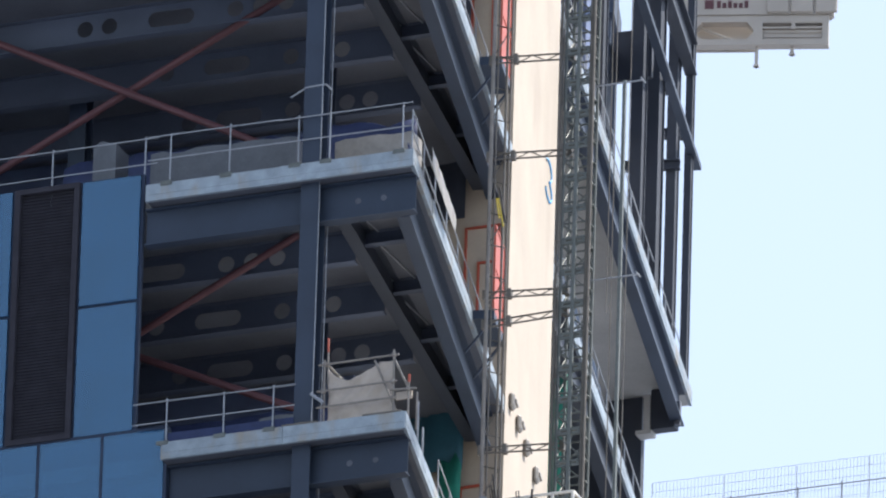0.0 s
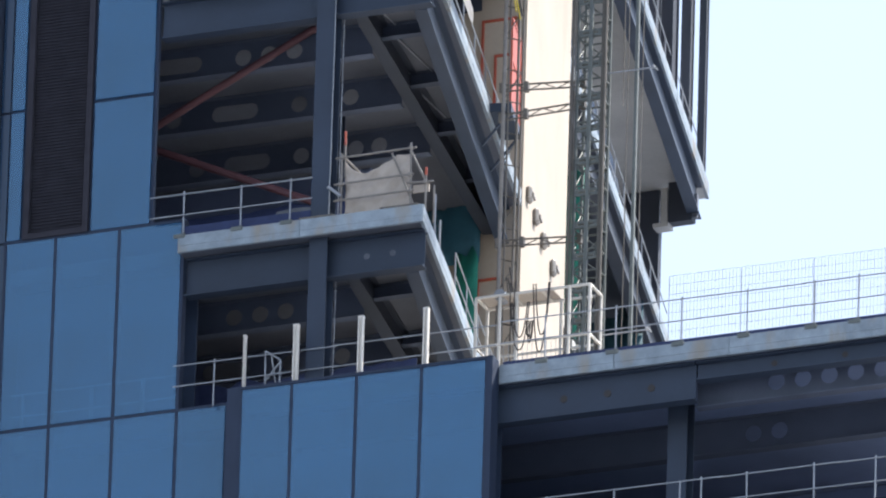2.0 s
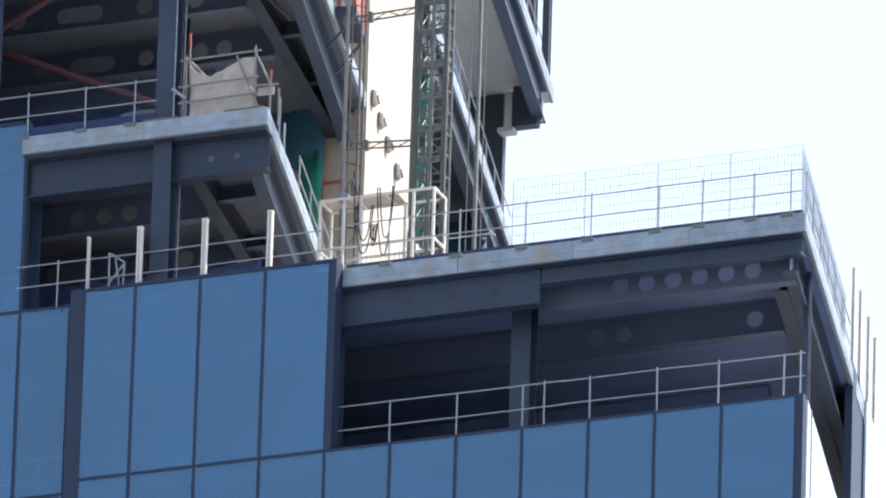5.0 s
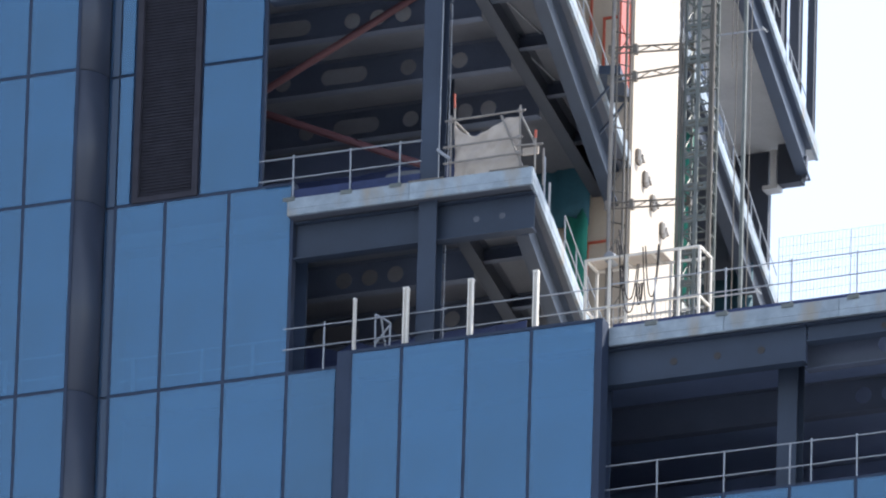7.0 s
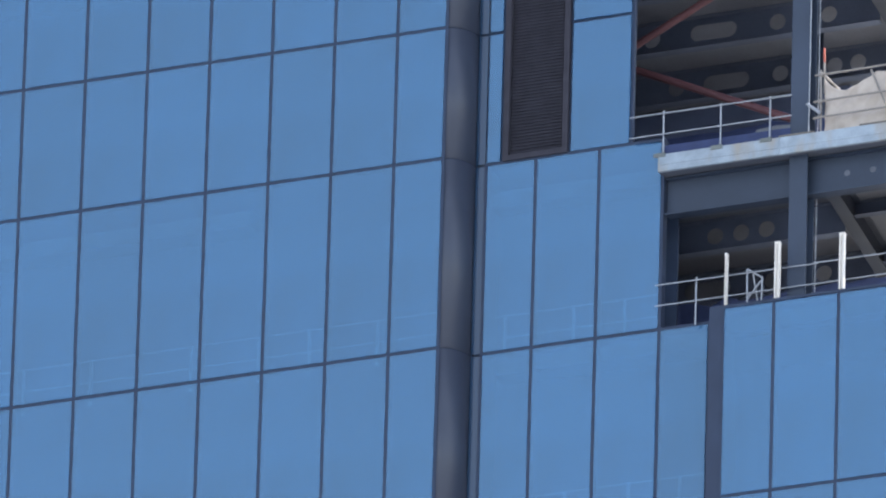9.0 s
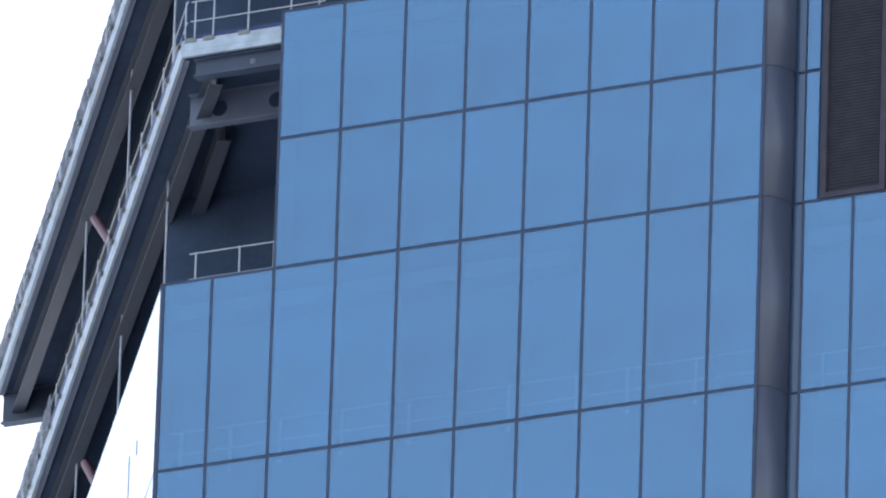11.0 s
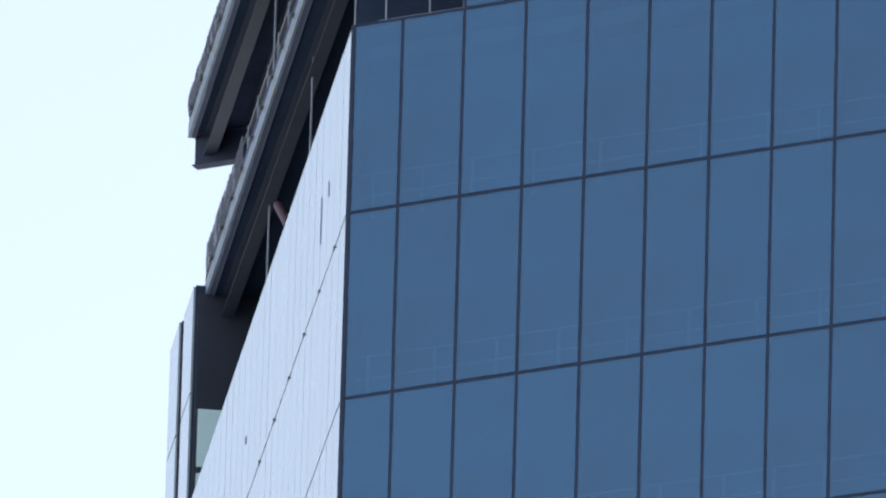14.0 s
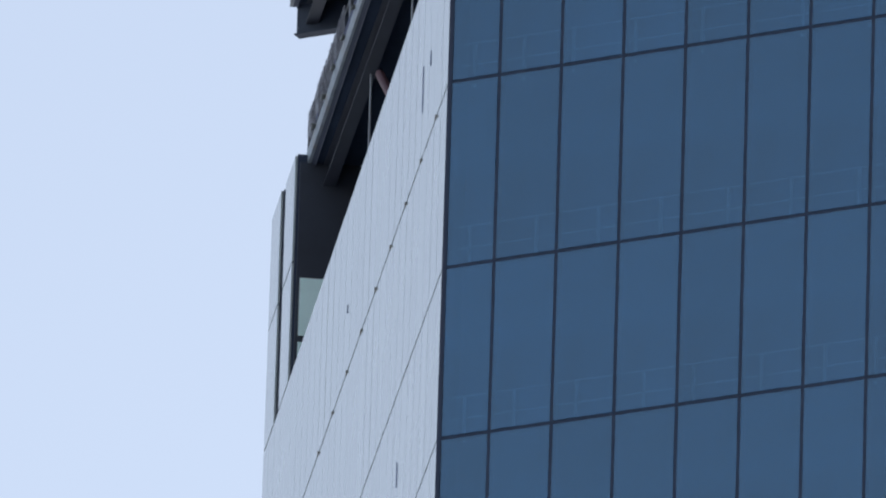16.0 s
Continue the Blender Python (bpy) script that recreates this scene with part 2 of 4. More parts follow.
def grid(holder, origin, cols, rows, rails=(), foot=True):
    """Mullions and transoms behind the joints, a dark sheet well back for the unlit rooms, and guard rails standing
    inside the glass.
    """
    m = along(origin, (1, 0, 0))
    for x in cols:
        bm = bmesh.new()
        box(bm, x - 0.036, x + 0.036, -0.015, 0.2, rows[-1], rows[0], m)
        part("mullion", bm, M_FRAME, holder)
    for z in rows if foot else rows[:-1]:
        bm = bmesh.new()
        box(bm, cols[0] - 0.03, cols[-1] + 0.03, -0.012, 0.18, z - 0.036, z + 0.036, m)
        part("transom", bm, M_FRAME, holder)
    # Dark sheet and return are added in place of the rooms' own shade.
    bm = bmesh.new()
    box(bm, cols[0] - 0.03, cols[-1] + 0.03, 0.85, 0.9, rows[-1], rows[0], m)
    box(bm, cols[0] - 0.03, cols[0] - 0.01, 0.2, 0.85, rows[-1], rows[0], m)
    part("unlit_room_sheet", bm, M_FRAME, holder)
    for z in rails:
        bm = bmesh.new()
        x = cols[0] + 0.4
        while x < cols[-1]:
            box(bm, x - 0.035, x + 0.035, 0.30, 0.36, z, z + 1.08, m)
            x += random.choice((1.5, 1.5, 1.62, 1.2))
        for h in (1.06, 0.55):
            box(bm, cols[0] + 0.1, cols[-1] - 0.1, 0.33, 0.36, z + h - 0.014, z + h + 0.014, m)
        part("guard_rail", bm, M_RAIL_WHITE, holder)


def facade(name, label):
    return thing(name, label, "glass facade", kind="structure")


LEFT_COLS = [-2.68] + [1.5 * i for i in range(-1, 8)] + [11.67]
f1 = facade("wall_front_west", "blue reflective curtain wall of tall glass panes with dark joints")
RAILS = (T0 + 0.02, G0 + 0.02, ROWS[5])
grid(f1, (0, 0, 0), LEFT_COLS, ROWS[2:], RAILS)
grid(f1, (0, 0, 0), LEFT_COLS[2:], ROWS[:3], foot=False)
bm = bmesh.new()
box(bm, -2.76, -2.66, -0.03, 0.12, ROWS[-1], ROWS[2] + 0.03)
part("corner_post", bm, M_FRAME, f1)
glazed_run(f1, (1, 0, 0), (0, 0, 0), LEFT_COLS, ROWS, lambda c, r: r < 2 and c < 2)

# recessed slot with a rounded cladding nosing between the two planes of glass
slot = facade("wall_front_slot", "dark grey rounded metal cladding in a recessed slot between glass fields")
AY = 0.66
path = [(11.67 + 0.46 * math.sin(k * math.pi / 24), AY * (1 - math.cos(k * math.pi / 24))) for k in range(13)]
for z1, z0 in zip(ROWS[:-1], ROWS[1:]):
    bm = bmesh.new()
    prism(bm, path + [(12.13, 1.0), (11.67, 1.0)], z0 + 0.012, z1 - 0.012)
    nosing = part("cladding_panel", bm, M_NOSE, slot)
    for p in nosing.data.polygons:
        p.use_smooth = abs(p.normal.z) < 0.5 and len(p.vertices) == 4 and p.area < 0.9
    bm = bmesh.new()
    box(bm, 12.15, 12.37, AY + 0.01, AY + 0.05, z0 + 0.03, z1 - 0.03)
    part("return_pane", bm, M_TINT, slot, "narrow dark tinted return pane")
bm = bmesh.new()
prism(bm, [(x - 0.012, y + 0.02) for x, y in path[1:]] + [(12.12, 0.9), (11.70, 0.9)], ROWS[-1], ROWS[0])
box(bm, 12.12, 12.375, AY + 0.055, 0.95, ROWS[-1], ROWS[0])
part("joint_backing", bm, M_FRAME, slot)

f2 = facade("wall_front_middle", "blue glass curtain wall with one dark louvred bay")
ACOLS = [12.405, 13.585, 15.085, 16.585, 17.765]
grid(f2, (0, AY, 0), ACOLS[:4], ROWS[2:4], (T0,), foot=False)
grid(f2, (0, AY, 0), ACOLS, ROWS[3:], (G0,))
glazed_run(f2, (1, 0, 0), (0, AY, 0), ACOLS, ROWS[2:4], lambda c, r: c == 3)
glazed_run(f2, (1, 0, 0), (0, AY, 0), ACOLS, ROWS[3:])
UP = [3.02, 0.0, -3.10]
backing(f2, (1, 0, 0), (0, AY, 0), 12.38, 12.78, -3.1, 3.02)
backing(f2, (1, 0, 0), (0, AY, 0), 14.30, 15.83, -3.1, 3.02)
glazed_run(f2, (1, 0, 0), (0, AY, 0), [12.385, 12.76], UP)
glazed_run(f2, (1, 0, 0), (0, AY, 0), [14.36, 15.80], UP)
# louvred bay: a frame with many thin blades
bm = bmesh.new()
for x0, x1, z0, z1 in ((12.80, 12.93, -3.08, 3.0), (14.20, 14.33, -3.08, 3.0), (12.93, 14.20, -3.08, -2.95), (12.93, 14.20, 2.88, 3.0)):
    box(bm, x0, x1, AY - 0.06, AY + 0.16, z0, z1)
part("louvre_frame", bm, M_LOUVRE, f2)
bm = bmesh.new()
z = -2.93
blade = Matrix.Rotation(radians(58), 4, "X")
while z < 2.86:
    box(bm, 12.93, 14.20, -0.05, 0.05, -0.006, 0.006, Matrix.Translation((0, AY + 0.05, z)) @ blade)
    z += 0.075
tagged(part("louvre_blades", bm, M_LOUVRE, f2), kind="stuff")
bm = bmesh.new()
box(bm, 12.93, 14.20, AY + 0.15, AY + 0.18, -2.95, 2.9)
part("louvre_backing", bm, M_LOUVRE, f2)

f3 = facade("wall_front_east", "blue glass curtain wall stepping down below the terrace")
bm = bmesh.new()
box(bm, 18.04, 18.34, -0.02, AY + 0.1, ROWS[-1], ROWS[3] + 0.06)
part("corner_post", bm, M_FRAME, f3)
QCOLS = [18.36, 19.54, 21.04, 22.54, 24.04]
grid(f3, (0, 0, 0), QCOLS, ROWS[3:5], foot=False)
glazed_run(f3, (1, 0, 0), (0, 0, 0), QCOLS, ROWS[3:5])
bm = bmesh.new()
box(bm, 24.06, 24.18, -0.03, 0.35, ROWS[4] + 0.02, ROWS[3] + 0.05)
part("end_post", bm, M_FRAME, f3)
bm = bmesh.new()
box(bm, 18.34, 24.06, -0.03, 0.25, ROWS[3] - 0.01, ROWS[3] + 0.05)
part("capping", bm, M_FRAME, f3)
GCOLS = QCOLS + [25.54, 27.04, 28.54, 30.04, 31.54, 33.04, 34.72]
grid(f3, (0, 0, 0), GCOLS, ROWS[4:])
glazed_run(f3, (1, 0, 0), (0, 0, 0), GCOLS, ROWS[4:])
bm = bmesh.new()
box(bm, 34.74, 34.88, -0.03, 0.14, ROWS[-1], ROWS[4] + 0.03)
part("corner_post", bm, M_FRAME, f3)

# left-hand side: a long flank of narrow panes, sharply foreshortened
fl = facade("wall_west", "glass flank of narrow panes, sky reflection in its pale colour, fine dark joints")
FLEN = 35.4
STRIP = 1.18
SC = [0.03 + STRIP * i for i in range(31)]
backing(fl, V, (-2.70, 0.02, 0), 0.0, FLEN, ROWS[-1], ROWS[2], depth=-0.14)


def flank(holder, way, origin, cols, rows, side, mat):
    """Panes of a flank; side +1 has its outer face to the left of the way, -1 to the right."""
    base = along(origin, way)
    shared = {}
    for c in range(len(cols) - 1):
        for r in range(len(rows) - 1):
            w, h = cols[c + 1] - cols[c] - 0.035, rows[r] - rows[r + 1] - 0.07
            key = (round(w, 3), round(h, 3))
            if key not in shared:
                bm = bmesh.new()
                box(bm, -w / 2, w / 2, -0.02, 0.03, -h / 2, h / 2)
                shared[key] = mesh("glass_pane", bm, mat)
            tilt = Matrix.Rotation(random.gauss(0, 0.0018), 4, "Z")
            piece("glass_pane", shared[key], holder, base @ Matrix.Translation(((cols[c] + cols[c + 1]) / 2, side * 0.03, (rows[r] + rows[r + 1]) / 2)) @ tilt)


flank(fl, V, (-2.70, 0.02, 0), SC, ROWS[2:], 1, M_GLASS_SKY)
# the far end of the flank goes one storey higher
bm = bmesh.new()
box(bm, 30.55, 32.5, -0.5, 0.0, ROWS[2] + 0.01, 2.75, along((-2.70, 0.02, 0), V))
box(bm, 32.5, 33.4, -0.6, -0.35, ROWS[2] + 0.01, 2.8, along((-2.70, 0.02, 0), V))
box(bm, 33.4, 35.4, -0.5, 0.0, ROWS[2] + 0.01, 2.95, along((-2.70, 0.02, 0), V))
part("end_wall", bm, M_FRAME, fl)
flank(fl, V, (-2.70, 0.02, 0), [30.57, 32.48], [2.75, 0.0, ROWS[2]], 1, M_GLASS_SKY)
flank(fl, V, (-2.70, 0.02, 0), [33.42, 35.38], [2.95, 0.0, ROWS[2]], 1, M_GLASS_SKY)
bm = bmesh.new()
for z in (-0.2, 0.9):
    box(bm, 32.55, 33.3, -0.34, -0.25, z, z + 0.35, along((-2.70, 0.02, 0), V))
part("gap_bracket", bm, M_GALV, fl)
# small fixing clips left on the joint lines
bm = bmesh.new()
for zrow in (ROWS[3],):
    for k in range(9):
        s0 = 1.95 + 2.67 * k
        box(bm, s0, s0 + 0.07, 0.055, 0.095, zrow - 0.035, zrow + 0.015, along((-2.70, 0.02, 0), V))
        box(bm, s0 + 0.09, s0 + 0.3, 0.055, 0.075, zrow - 0.012, zrow + 0.012, along((-2.70, 0.02, 0), V))
part("fixing_clip", bm, M_TIE, fl)
bm = bmesh.new()
for s0, z1, ln in ((4.7, -5.3, 1.1), (3.36, -5.45, 0.35), (18.3, -5.8, 0.2), (7.45, -13.7, 0.6)):
    box(bm, s0, s0 + 0.05, 0.05, 0.075, z1 - ln, z1, along((-2.70, 0.02, 0), V))
part("open_joint", bm, M_DARK, fl)

# right-hand flank of the lower block
fr = facade("wall_east", "glass flank below the terrace corner, sky reflection in its pale colour")
flank(fr, U, (34.86, 0.16, 0), [0.02 + 1.18 * i for i in range(16)], ROWS[4:], -1, M_GLASS_SKY)
flank(fr, U, (34.86, 0.16, 0), [10.8 + 1.18 * i for i in range(7)], [ROWS[3], ROWS[4]], -1, M_GLASS_SKY)
bm = bmesh.new()
box(bm, 0, 18.9, 0.03, 0.2, ROWS[-1], ROWS[4], along((34.86, 0.16, 0), U))
box(bm, 8.8, 18.4, 0.03, 0.2, ROWS[4], ROWS[3] + 0.05, along((34.86, 0.16, 0), U))
part("spandrel_backing", bm, M_FRAME, fr)

# plain lower storeys down to the street
bm = bmesh.new()
prism(bm, [(-2.6, 0.12), (12.0, 0.12), (12.6, 0.8), (17.9, 0.8), (18.2, 0.12), (34.7, 0.12), (30.3, 19), (12.4, 41), (-21.7, 29.4)], GROUND, ROWS[-1])
tagged(part("wall_lower", bm, M_FRAME, None), "plain dark lower storeys of the tower", "building", kind="structure")


# ---- slabs, edge trims and edge beams ----
def floor_slab(name, plan, z, label, thick=0.35, deck=None):
    f = thing(name, label, "floor slab", kind="structure")
    bm = bmesh.new()
    prism(bm, plan, z - thick, z)
    part("concrete_topping", bm, M_SLAB, f)
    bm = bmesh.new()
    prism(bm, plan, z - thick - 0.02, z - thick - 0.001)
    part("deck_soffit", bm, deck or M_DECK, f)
    return f


def edge_trim(holder, a, b, z, depth=0.38, t=0.012, side=-1):
    """Galvanised pour stop along a slab edge, in lengths of about three metres with clips on top."""
    a, b = Vector((a[0], a[1], 0)), Vector((b[0], b[1], 0))
    length = (b - a).length
    n = max(1, round(length / 2.9))
    m = along((a.x, a.y, 0), b - a)
    for k in range(n):
        x0, x1 = length * k / n + 0.004, length * (k + 1) / n - 0.004
        d = random.uniform(-0.012, 0.012)
        bm = bmesh.new()
        y0, y1 = (-t + d, 0.05) if side < 0 else (-0.05, t + d)
        box(bm, x0, x1, y0, y1, z - depth, z + 0.005, m)
        box(bm, x0, x1, min(y0, y1 - t - 0.06), max(y1, y0 + t + 0.06), z - depth - 0.02, z - depth, m)
        box(bm, x0, x1, y0 - 0.008, y1 - 0.02, z - depth * 0.66, z - depth * 0.60, m)
        bmesh.ops.bevel(bm, geom=[e for e in bm.edges], offset=0.004, segments=1, affect="EDGES")
        part("edge_trim", bm, M_GALV, holder)


def edge_beam(name, a, b, z, depth, label, width=0.3, holes=(), hole_r=0.07, group="steel beams", hole_mat=None, mat=None):
    h = thing(name, label, "steel beam", group, "structure")
    bm = bmesh.new()
    I_beam(bm, (a[0], a[1], z), (b[0], b[1], z), depth, width)
    part("section", bm, mat or M_STEEL, h)
    m = along((a[0], a[1], 0), (b[0] - a[0], b[1] - a[1], 0))
    # Raised discs for holes: black paints their shade, deck tone the soffit beyond.
    for x in holes:
        bm = bmesh.new()
        for sgn in (1,):
            ring = []
            for rr, yy in ((hole_r, -0.022), (hole_r, 0.0)):
                ring.append([bm.verts.new(m @ Vector((x - a[0] + rr * math.cos(k * math.pi / 8), yy, z - depth * 0.5 + rr * math.sin(k * math.pi / 8)))) for k in range(16)])
            for k in range(16):
                bm.faces.new((ring[0][k], ring[0][(k + 1) % 16], ring[1][(k + 1) % 16], ring[1][k]))
            bm.faces.new(ring[0])
        part("web_hole", bm, hole_mat or M_DECK, h)
    return h


YB = 42.1
TOWER_R = [(7.0, 1.0), (16.03, 1.0), (16.03, FY + 0.05), (RX - 0.05, FY + 0.05), (right_x(13.6) - 0.05, 13.6), (right_x(13.6) - 9, 13.6), (7.0, 13.6)]
TOWER_B = [(right_x(20.0) - 9, 20.0), (right_x(20.0) - 0.05, 20.0), (right_x(YB) - 0.05, YB), (right_x(YB) - 14, YB)]
Y3 = 37.6
TOWER_B3 = TOWER_B[:2] + [(right_x(Y3) - 0.05, Y3), (right_x(Y3) - 14, Y3)]
for n, z in ((1, L1), (2, L2), (3, L3), (4, L4)):
    plan = TOWER_R if n > 1 else [(7.0, 1.0), (16.62, 1.0), (16.62, FY + 0.05)] + TOWER_R[3:]
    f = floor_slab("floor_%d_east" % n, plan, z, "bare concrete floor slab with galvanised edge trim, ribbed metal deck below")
    edge_trim(f, ((16.62 if n == 1 else 16.03), FY), (RX, FY), z)
    edge_trim(f, (RX, FY), (right_x(13.6), 13.6), z, side=-1)
    if n >= 3:
        # Soffit colours paint bounced light on floor four and shade on floor three.
        f = floor_slab("floor_%d_rear" % n, TOWER_B if n == 4 else TOWER_B3, z, "bare concrete floor slab at the rear of the tower", deck=M_DECK_PALE if n == 4 else M_STEEL_SHADED)
        ye = YB if n == 4 else Y3
        edge_trim(f, (right_x(20.0), 20.0), (right_x(ye), ye), z)
    hb = 0.86
    edge_beam("edge_beam", ((15.88 if n > 1 else 16.65), FY + 0.50), (RX - 0.12, FY + 0.50), z - 0.40, hb, "dark steel edge beam below the slab edge", holes=(20.85, 21.45))
    edge_beam("edge_beam", (RX - 0.48, FY + 0.68), (right_x(13.6) - 0.42, 13.6), z - 0.40, hb, "dark steel edge beam below the slab edge")
    if n >= 3:
        edge_beam("edge_beam", (right_x(20.0) - 0.2, 20.0), (right_x(ye - 0.8) - 0.2, ye - 0.8), z - 0.40, hb, "dark steel edge beam below the slab edge", mat=M_STEEL if n == 4 else M_STEEL_SHADED)
    # inner beams: one parallel to the side, short ones across at three metres
    edge_beam("inner_beam", (20.30, FY + 0.7), (18.45, 13.6), z - 0.36, 0.62, "dark steel floor beam", mat=M_STEEL_SHADED)
    for k in range(1, 5):
        y = 0.80 + 2.62 * k
        edge_beam("cross_beam", (20.42 - 0.149 * y, y), (right_x(y) - 0.5, y), z - 0.36, 0.32, "short dark steel cross beam", width=0.2, mat=M_STEEL_LIFTED)

for n, z, ye in ((2, L2 + 0.32, 26.8), (3, L3 + 0.32, 30.1)):
    # Navy deck paints the shade of the west soffits.
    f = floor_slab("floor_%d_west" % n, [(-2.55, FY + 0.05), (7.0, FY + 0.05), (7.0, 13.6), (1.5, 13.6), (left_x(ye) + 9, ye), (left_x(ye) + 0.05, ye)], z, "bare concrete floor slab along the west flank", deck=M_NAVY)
    edge_trim(f, (-2.60, FY), (1.0, FY), z)
    edge_trim(f, (left_x(ye), ye), (-2.60, FY), z)
    edge_beam("edge_beam", (-2.4, FY + 0.28), (7.0, FY + 0.28), z - 0.40, 0.43, "dark steel edge beam below the slab edge", holes=(-1.0,))
    ledge = along((left_x(ye), ye, 0), (-2.60 - left_x(ye), FY - ye, 0))
    run = math.hypot(-2.60 - left_x(ye), FY - ye)
    # Plate added paler than the deck, for the light along the soffit's edge.
    bm = bmesh.new()
    box(bm, 0.05, run - 0.1, 0.06, 0.17, z - 0.415, z - 0.40, ledge)
    box(bm, 0.05, run - 0.1, 0.155, 0.17, z - 0.46, z - 0.415, ledge)
    part("soffit_ledge", bm, M_STEEL_LIFTED, f, "paler ledge added for the lit strip under the slab edge")
    edge_beam("edge_beam", (left_x(ye) + 0.60, ye), (-2.60 + 0.60, FY + 0.5), z - 0.40, 0.55, "dark steel edge beam along the west flank", mat=M_STEEL_SHADED)
    edge_beam("inner_beam", (left_x(ye) + 1.7, ye), (left_x(4.0) + 1.7, 4.0), z - 0.36, 0.45, "dark steel floor beam", mat=M_STEEL_SHADED)
    edge_beam("end_beam", (left_x(ye) + 0.2, ye), (left_x(ye) + 8, ye), z - 0.36, 0.85, "dark steel beam closing the slab end")
floor_slab("floor_1_west", [(-2.5, 0.2), (7.0, 0.2), (7.0, 13.6), (1.5, 13.6), (-12, 29), (-21.0, 29.0)], L1 + 0.05, "bare concrete floor slab behind the west flank")
floor_slab("floor_1_rear", TOWER_B3, L1, "bare concrete floor slab at the rear of the tower")
floor_slab("floor_2_rear", TOWER_B3, L2, "bare concrete floor slab at the rear of the tower")

TX = 34.72
tp = [(12.6, FY + 0.6), (17.9, FY + 0.6), (18.2, FY + 0.05), (TX - 0.05, FY + 0.05), (TX - 0.05 + SLOPE * 18, 18.3), (right_x(18.3) - 8, 18.3), (12.6, 18.3)]
# Blue deck paints the shade and haze under the terrace.
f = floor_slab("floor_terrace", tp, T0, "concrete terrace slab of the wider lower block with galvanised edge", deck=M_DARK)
edge_trim(f, (24.2, FY), (TX, FY), T0, 0.40)
edge_trim(f, (TX, FY), (TX + SLOPE * 18, 18.3), T0, 0.40)
# Black discs paint the shade inside the terrace beams' holes.
edge_beam("edge_beam", (18.4, FY + 0.28), (28.62, FY + 0.28), T0 - 0.42, 0.85, "deep dark steel edge beam with three round holes", holes=(25.6, 26.6, 27.6), hole_r=0.085, hole_mat=M_CABLE)
edge_beam("edge_beam", (28.66, FY + 0.28), (TX - 0.15, FY + 0.28), T0 - 0.42, 0.42, "shallow dark steel edge beam", holes=(30.4, 32.0), hole_mat=M_CABLE)
edge_beam("edge_beam", (TX - 0.45, FY + 0.3), (TX - 0.45 + SLOPE * 18, 18.3), T0 - 0.42, 0.75, "dark steel edge beam along the terrace flank")
edge_beam("edge_beam", (TX - 0.98, 1.5), (TX - 0.70 + SLOPE * 18, 18.3), T0 - 0.42, 0.78, "dark steel floor beam", mat=M_STEEL_SHADED)
f = floor_slab("floor_below_terrace", [(18.4, 0.16), (TX, 0.16), (TX + SLOPE * 18, 18.3), (12.6, 18.3), (12.6, 0.9), (18.2, 0.9)], G0, "concrete floor slab behind the glass")


# ---- cellular beams inside, with round and long openings ----
def cellular_beam(x0, x1, y, top, depth, holes, label="dark steel beam with round openings in its web"):
    h = thing("cellular_beam", label, "steel beam", "cellular beams", "structure")
    bm = bmesh.new()
    I_beam(bm, (x0, y, top), (x1, y, top), depth, 0.26, web=0.0)
    zc, hh = top - depth / 2, depth / 2 - 0.03
    edges = sorted(holes)
    cuts = [x0] + [(edges[i][0] + edges[i + 1][0]) / 2 for i in range(len(edges) - 1)] + [x1]
    n = 16
    for i, (cx, half, r) in enumerate(edges):
        lo, hi = cuts[i], cuts[i + 1]
        inner, outer = [], []
        for k in range(n):
            a = 2 * math.pi * k / n + 1e-6
            px = cx + (half if math.cos(a) > 0 else -half) + r * math.cos(a)
            inner.append((px, zc + r * math.sin(a)))
            s = max(abs(math.cos(a)) , abs(math.sin(a)))
            ox = (hi if math.cos(a) > 0 else lo)
            if abs(math.cos(a)) >= abs(math.sin(a)):
                outer.append((ox, zc + hh * math.sin(a) / s))
            else:
                outer.append((cx + (ox - cx) * abs(math.cos(a)) / s, zc + math.copysign(hh, math.sin(a))))
        vi = [bm.verts.new((x, y, z)) for x, z in inner]
        vo = [bm.verts.new((x, y, z)) for x, z in outer]
        for k in range(n):
            bm.faces.new((vi[k], vi[(k + 1) % n], vo[(k + 1) % n], vo[k]))
    part("section", bm, M_STEEL_LIFTED, h)
    return h


def hole_row(x0, x1, step, r, long_every=0, shift=0):
    out, x, i = [], x0, shift
    while x < x1:
        long_one = long_every and i % long_every == long_every - 1
        out.append((x + (0.35 if long_one else 0), 0.35 if long_one else 0.0, r))
        x += step + (0.75 if long_one else 0)
        i += 1
    return out


def floor_beams(z, x0):
    """Three cellular beams of one storey: circles as (x, 0), long openings as (x, half length)."""
    for y, holes in ((3.28, ((13.14, 0), (13.72, 0), (15.20, 0.36), (16.73, 0), (17.34, 0), (17.94, 0), (18.9, 0))),
                     (6.02, ((13.94, 0), (15.41, 0.36), (16.94, 0), (17.55, 0), (18.16, 0))),
                     (8.70, ((13.4, 0), (14.6, 0.36), (15.9, 0), (17.20, 0), (17.76, 0)))):
        cellular_beam(x0, 20.28 - 0.149 * y, y, z - 0.36, 0.75, [(x, h, 0.19) for x, h in holes])


floor_beams(L2, 12.4)
floor_beams(L3, 8.0)
floor_beams(L1, 12.4)
cellular_beam(28.4, 34.2, 1.22, T0 - 0.36, 0.82, [(33.21 - 0.602 * k, 0.0, 0.19) for k in range(6)])
cellular_beam(19.0, 33.0, 3.8, T0 - 0.36, 0.8, [(32.31, 0.0, 0.19), (29.3, 0.0, 0.19), (28.7, 0.0, 0.19)])
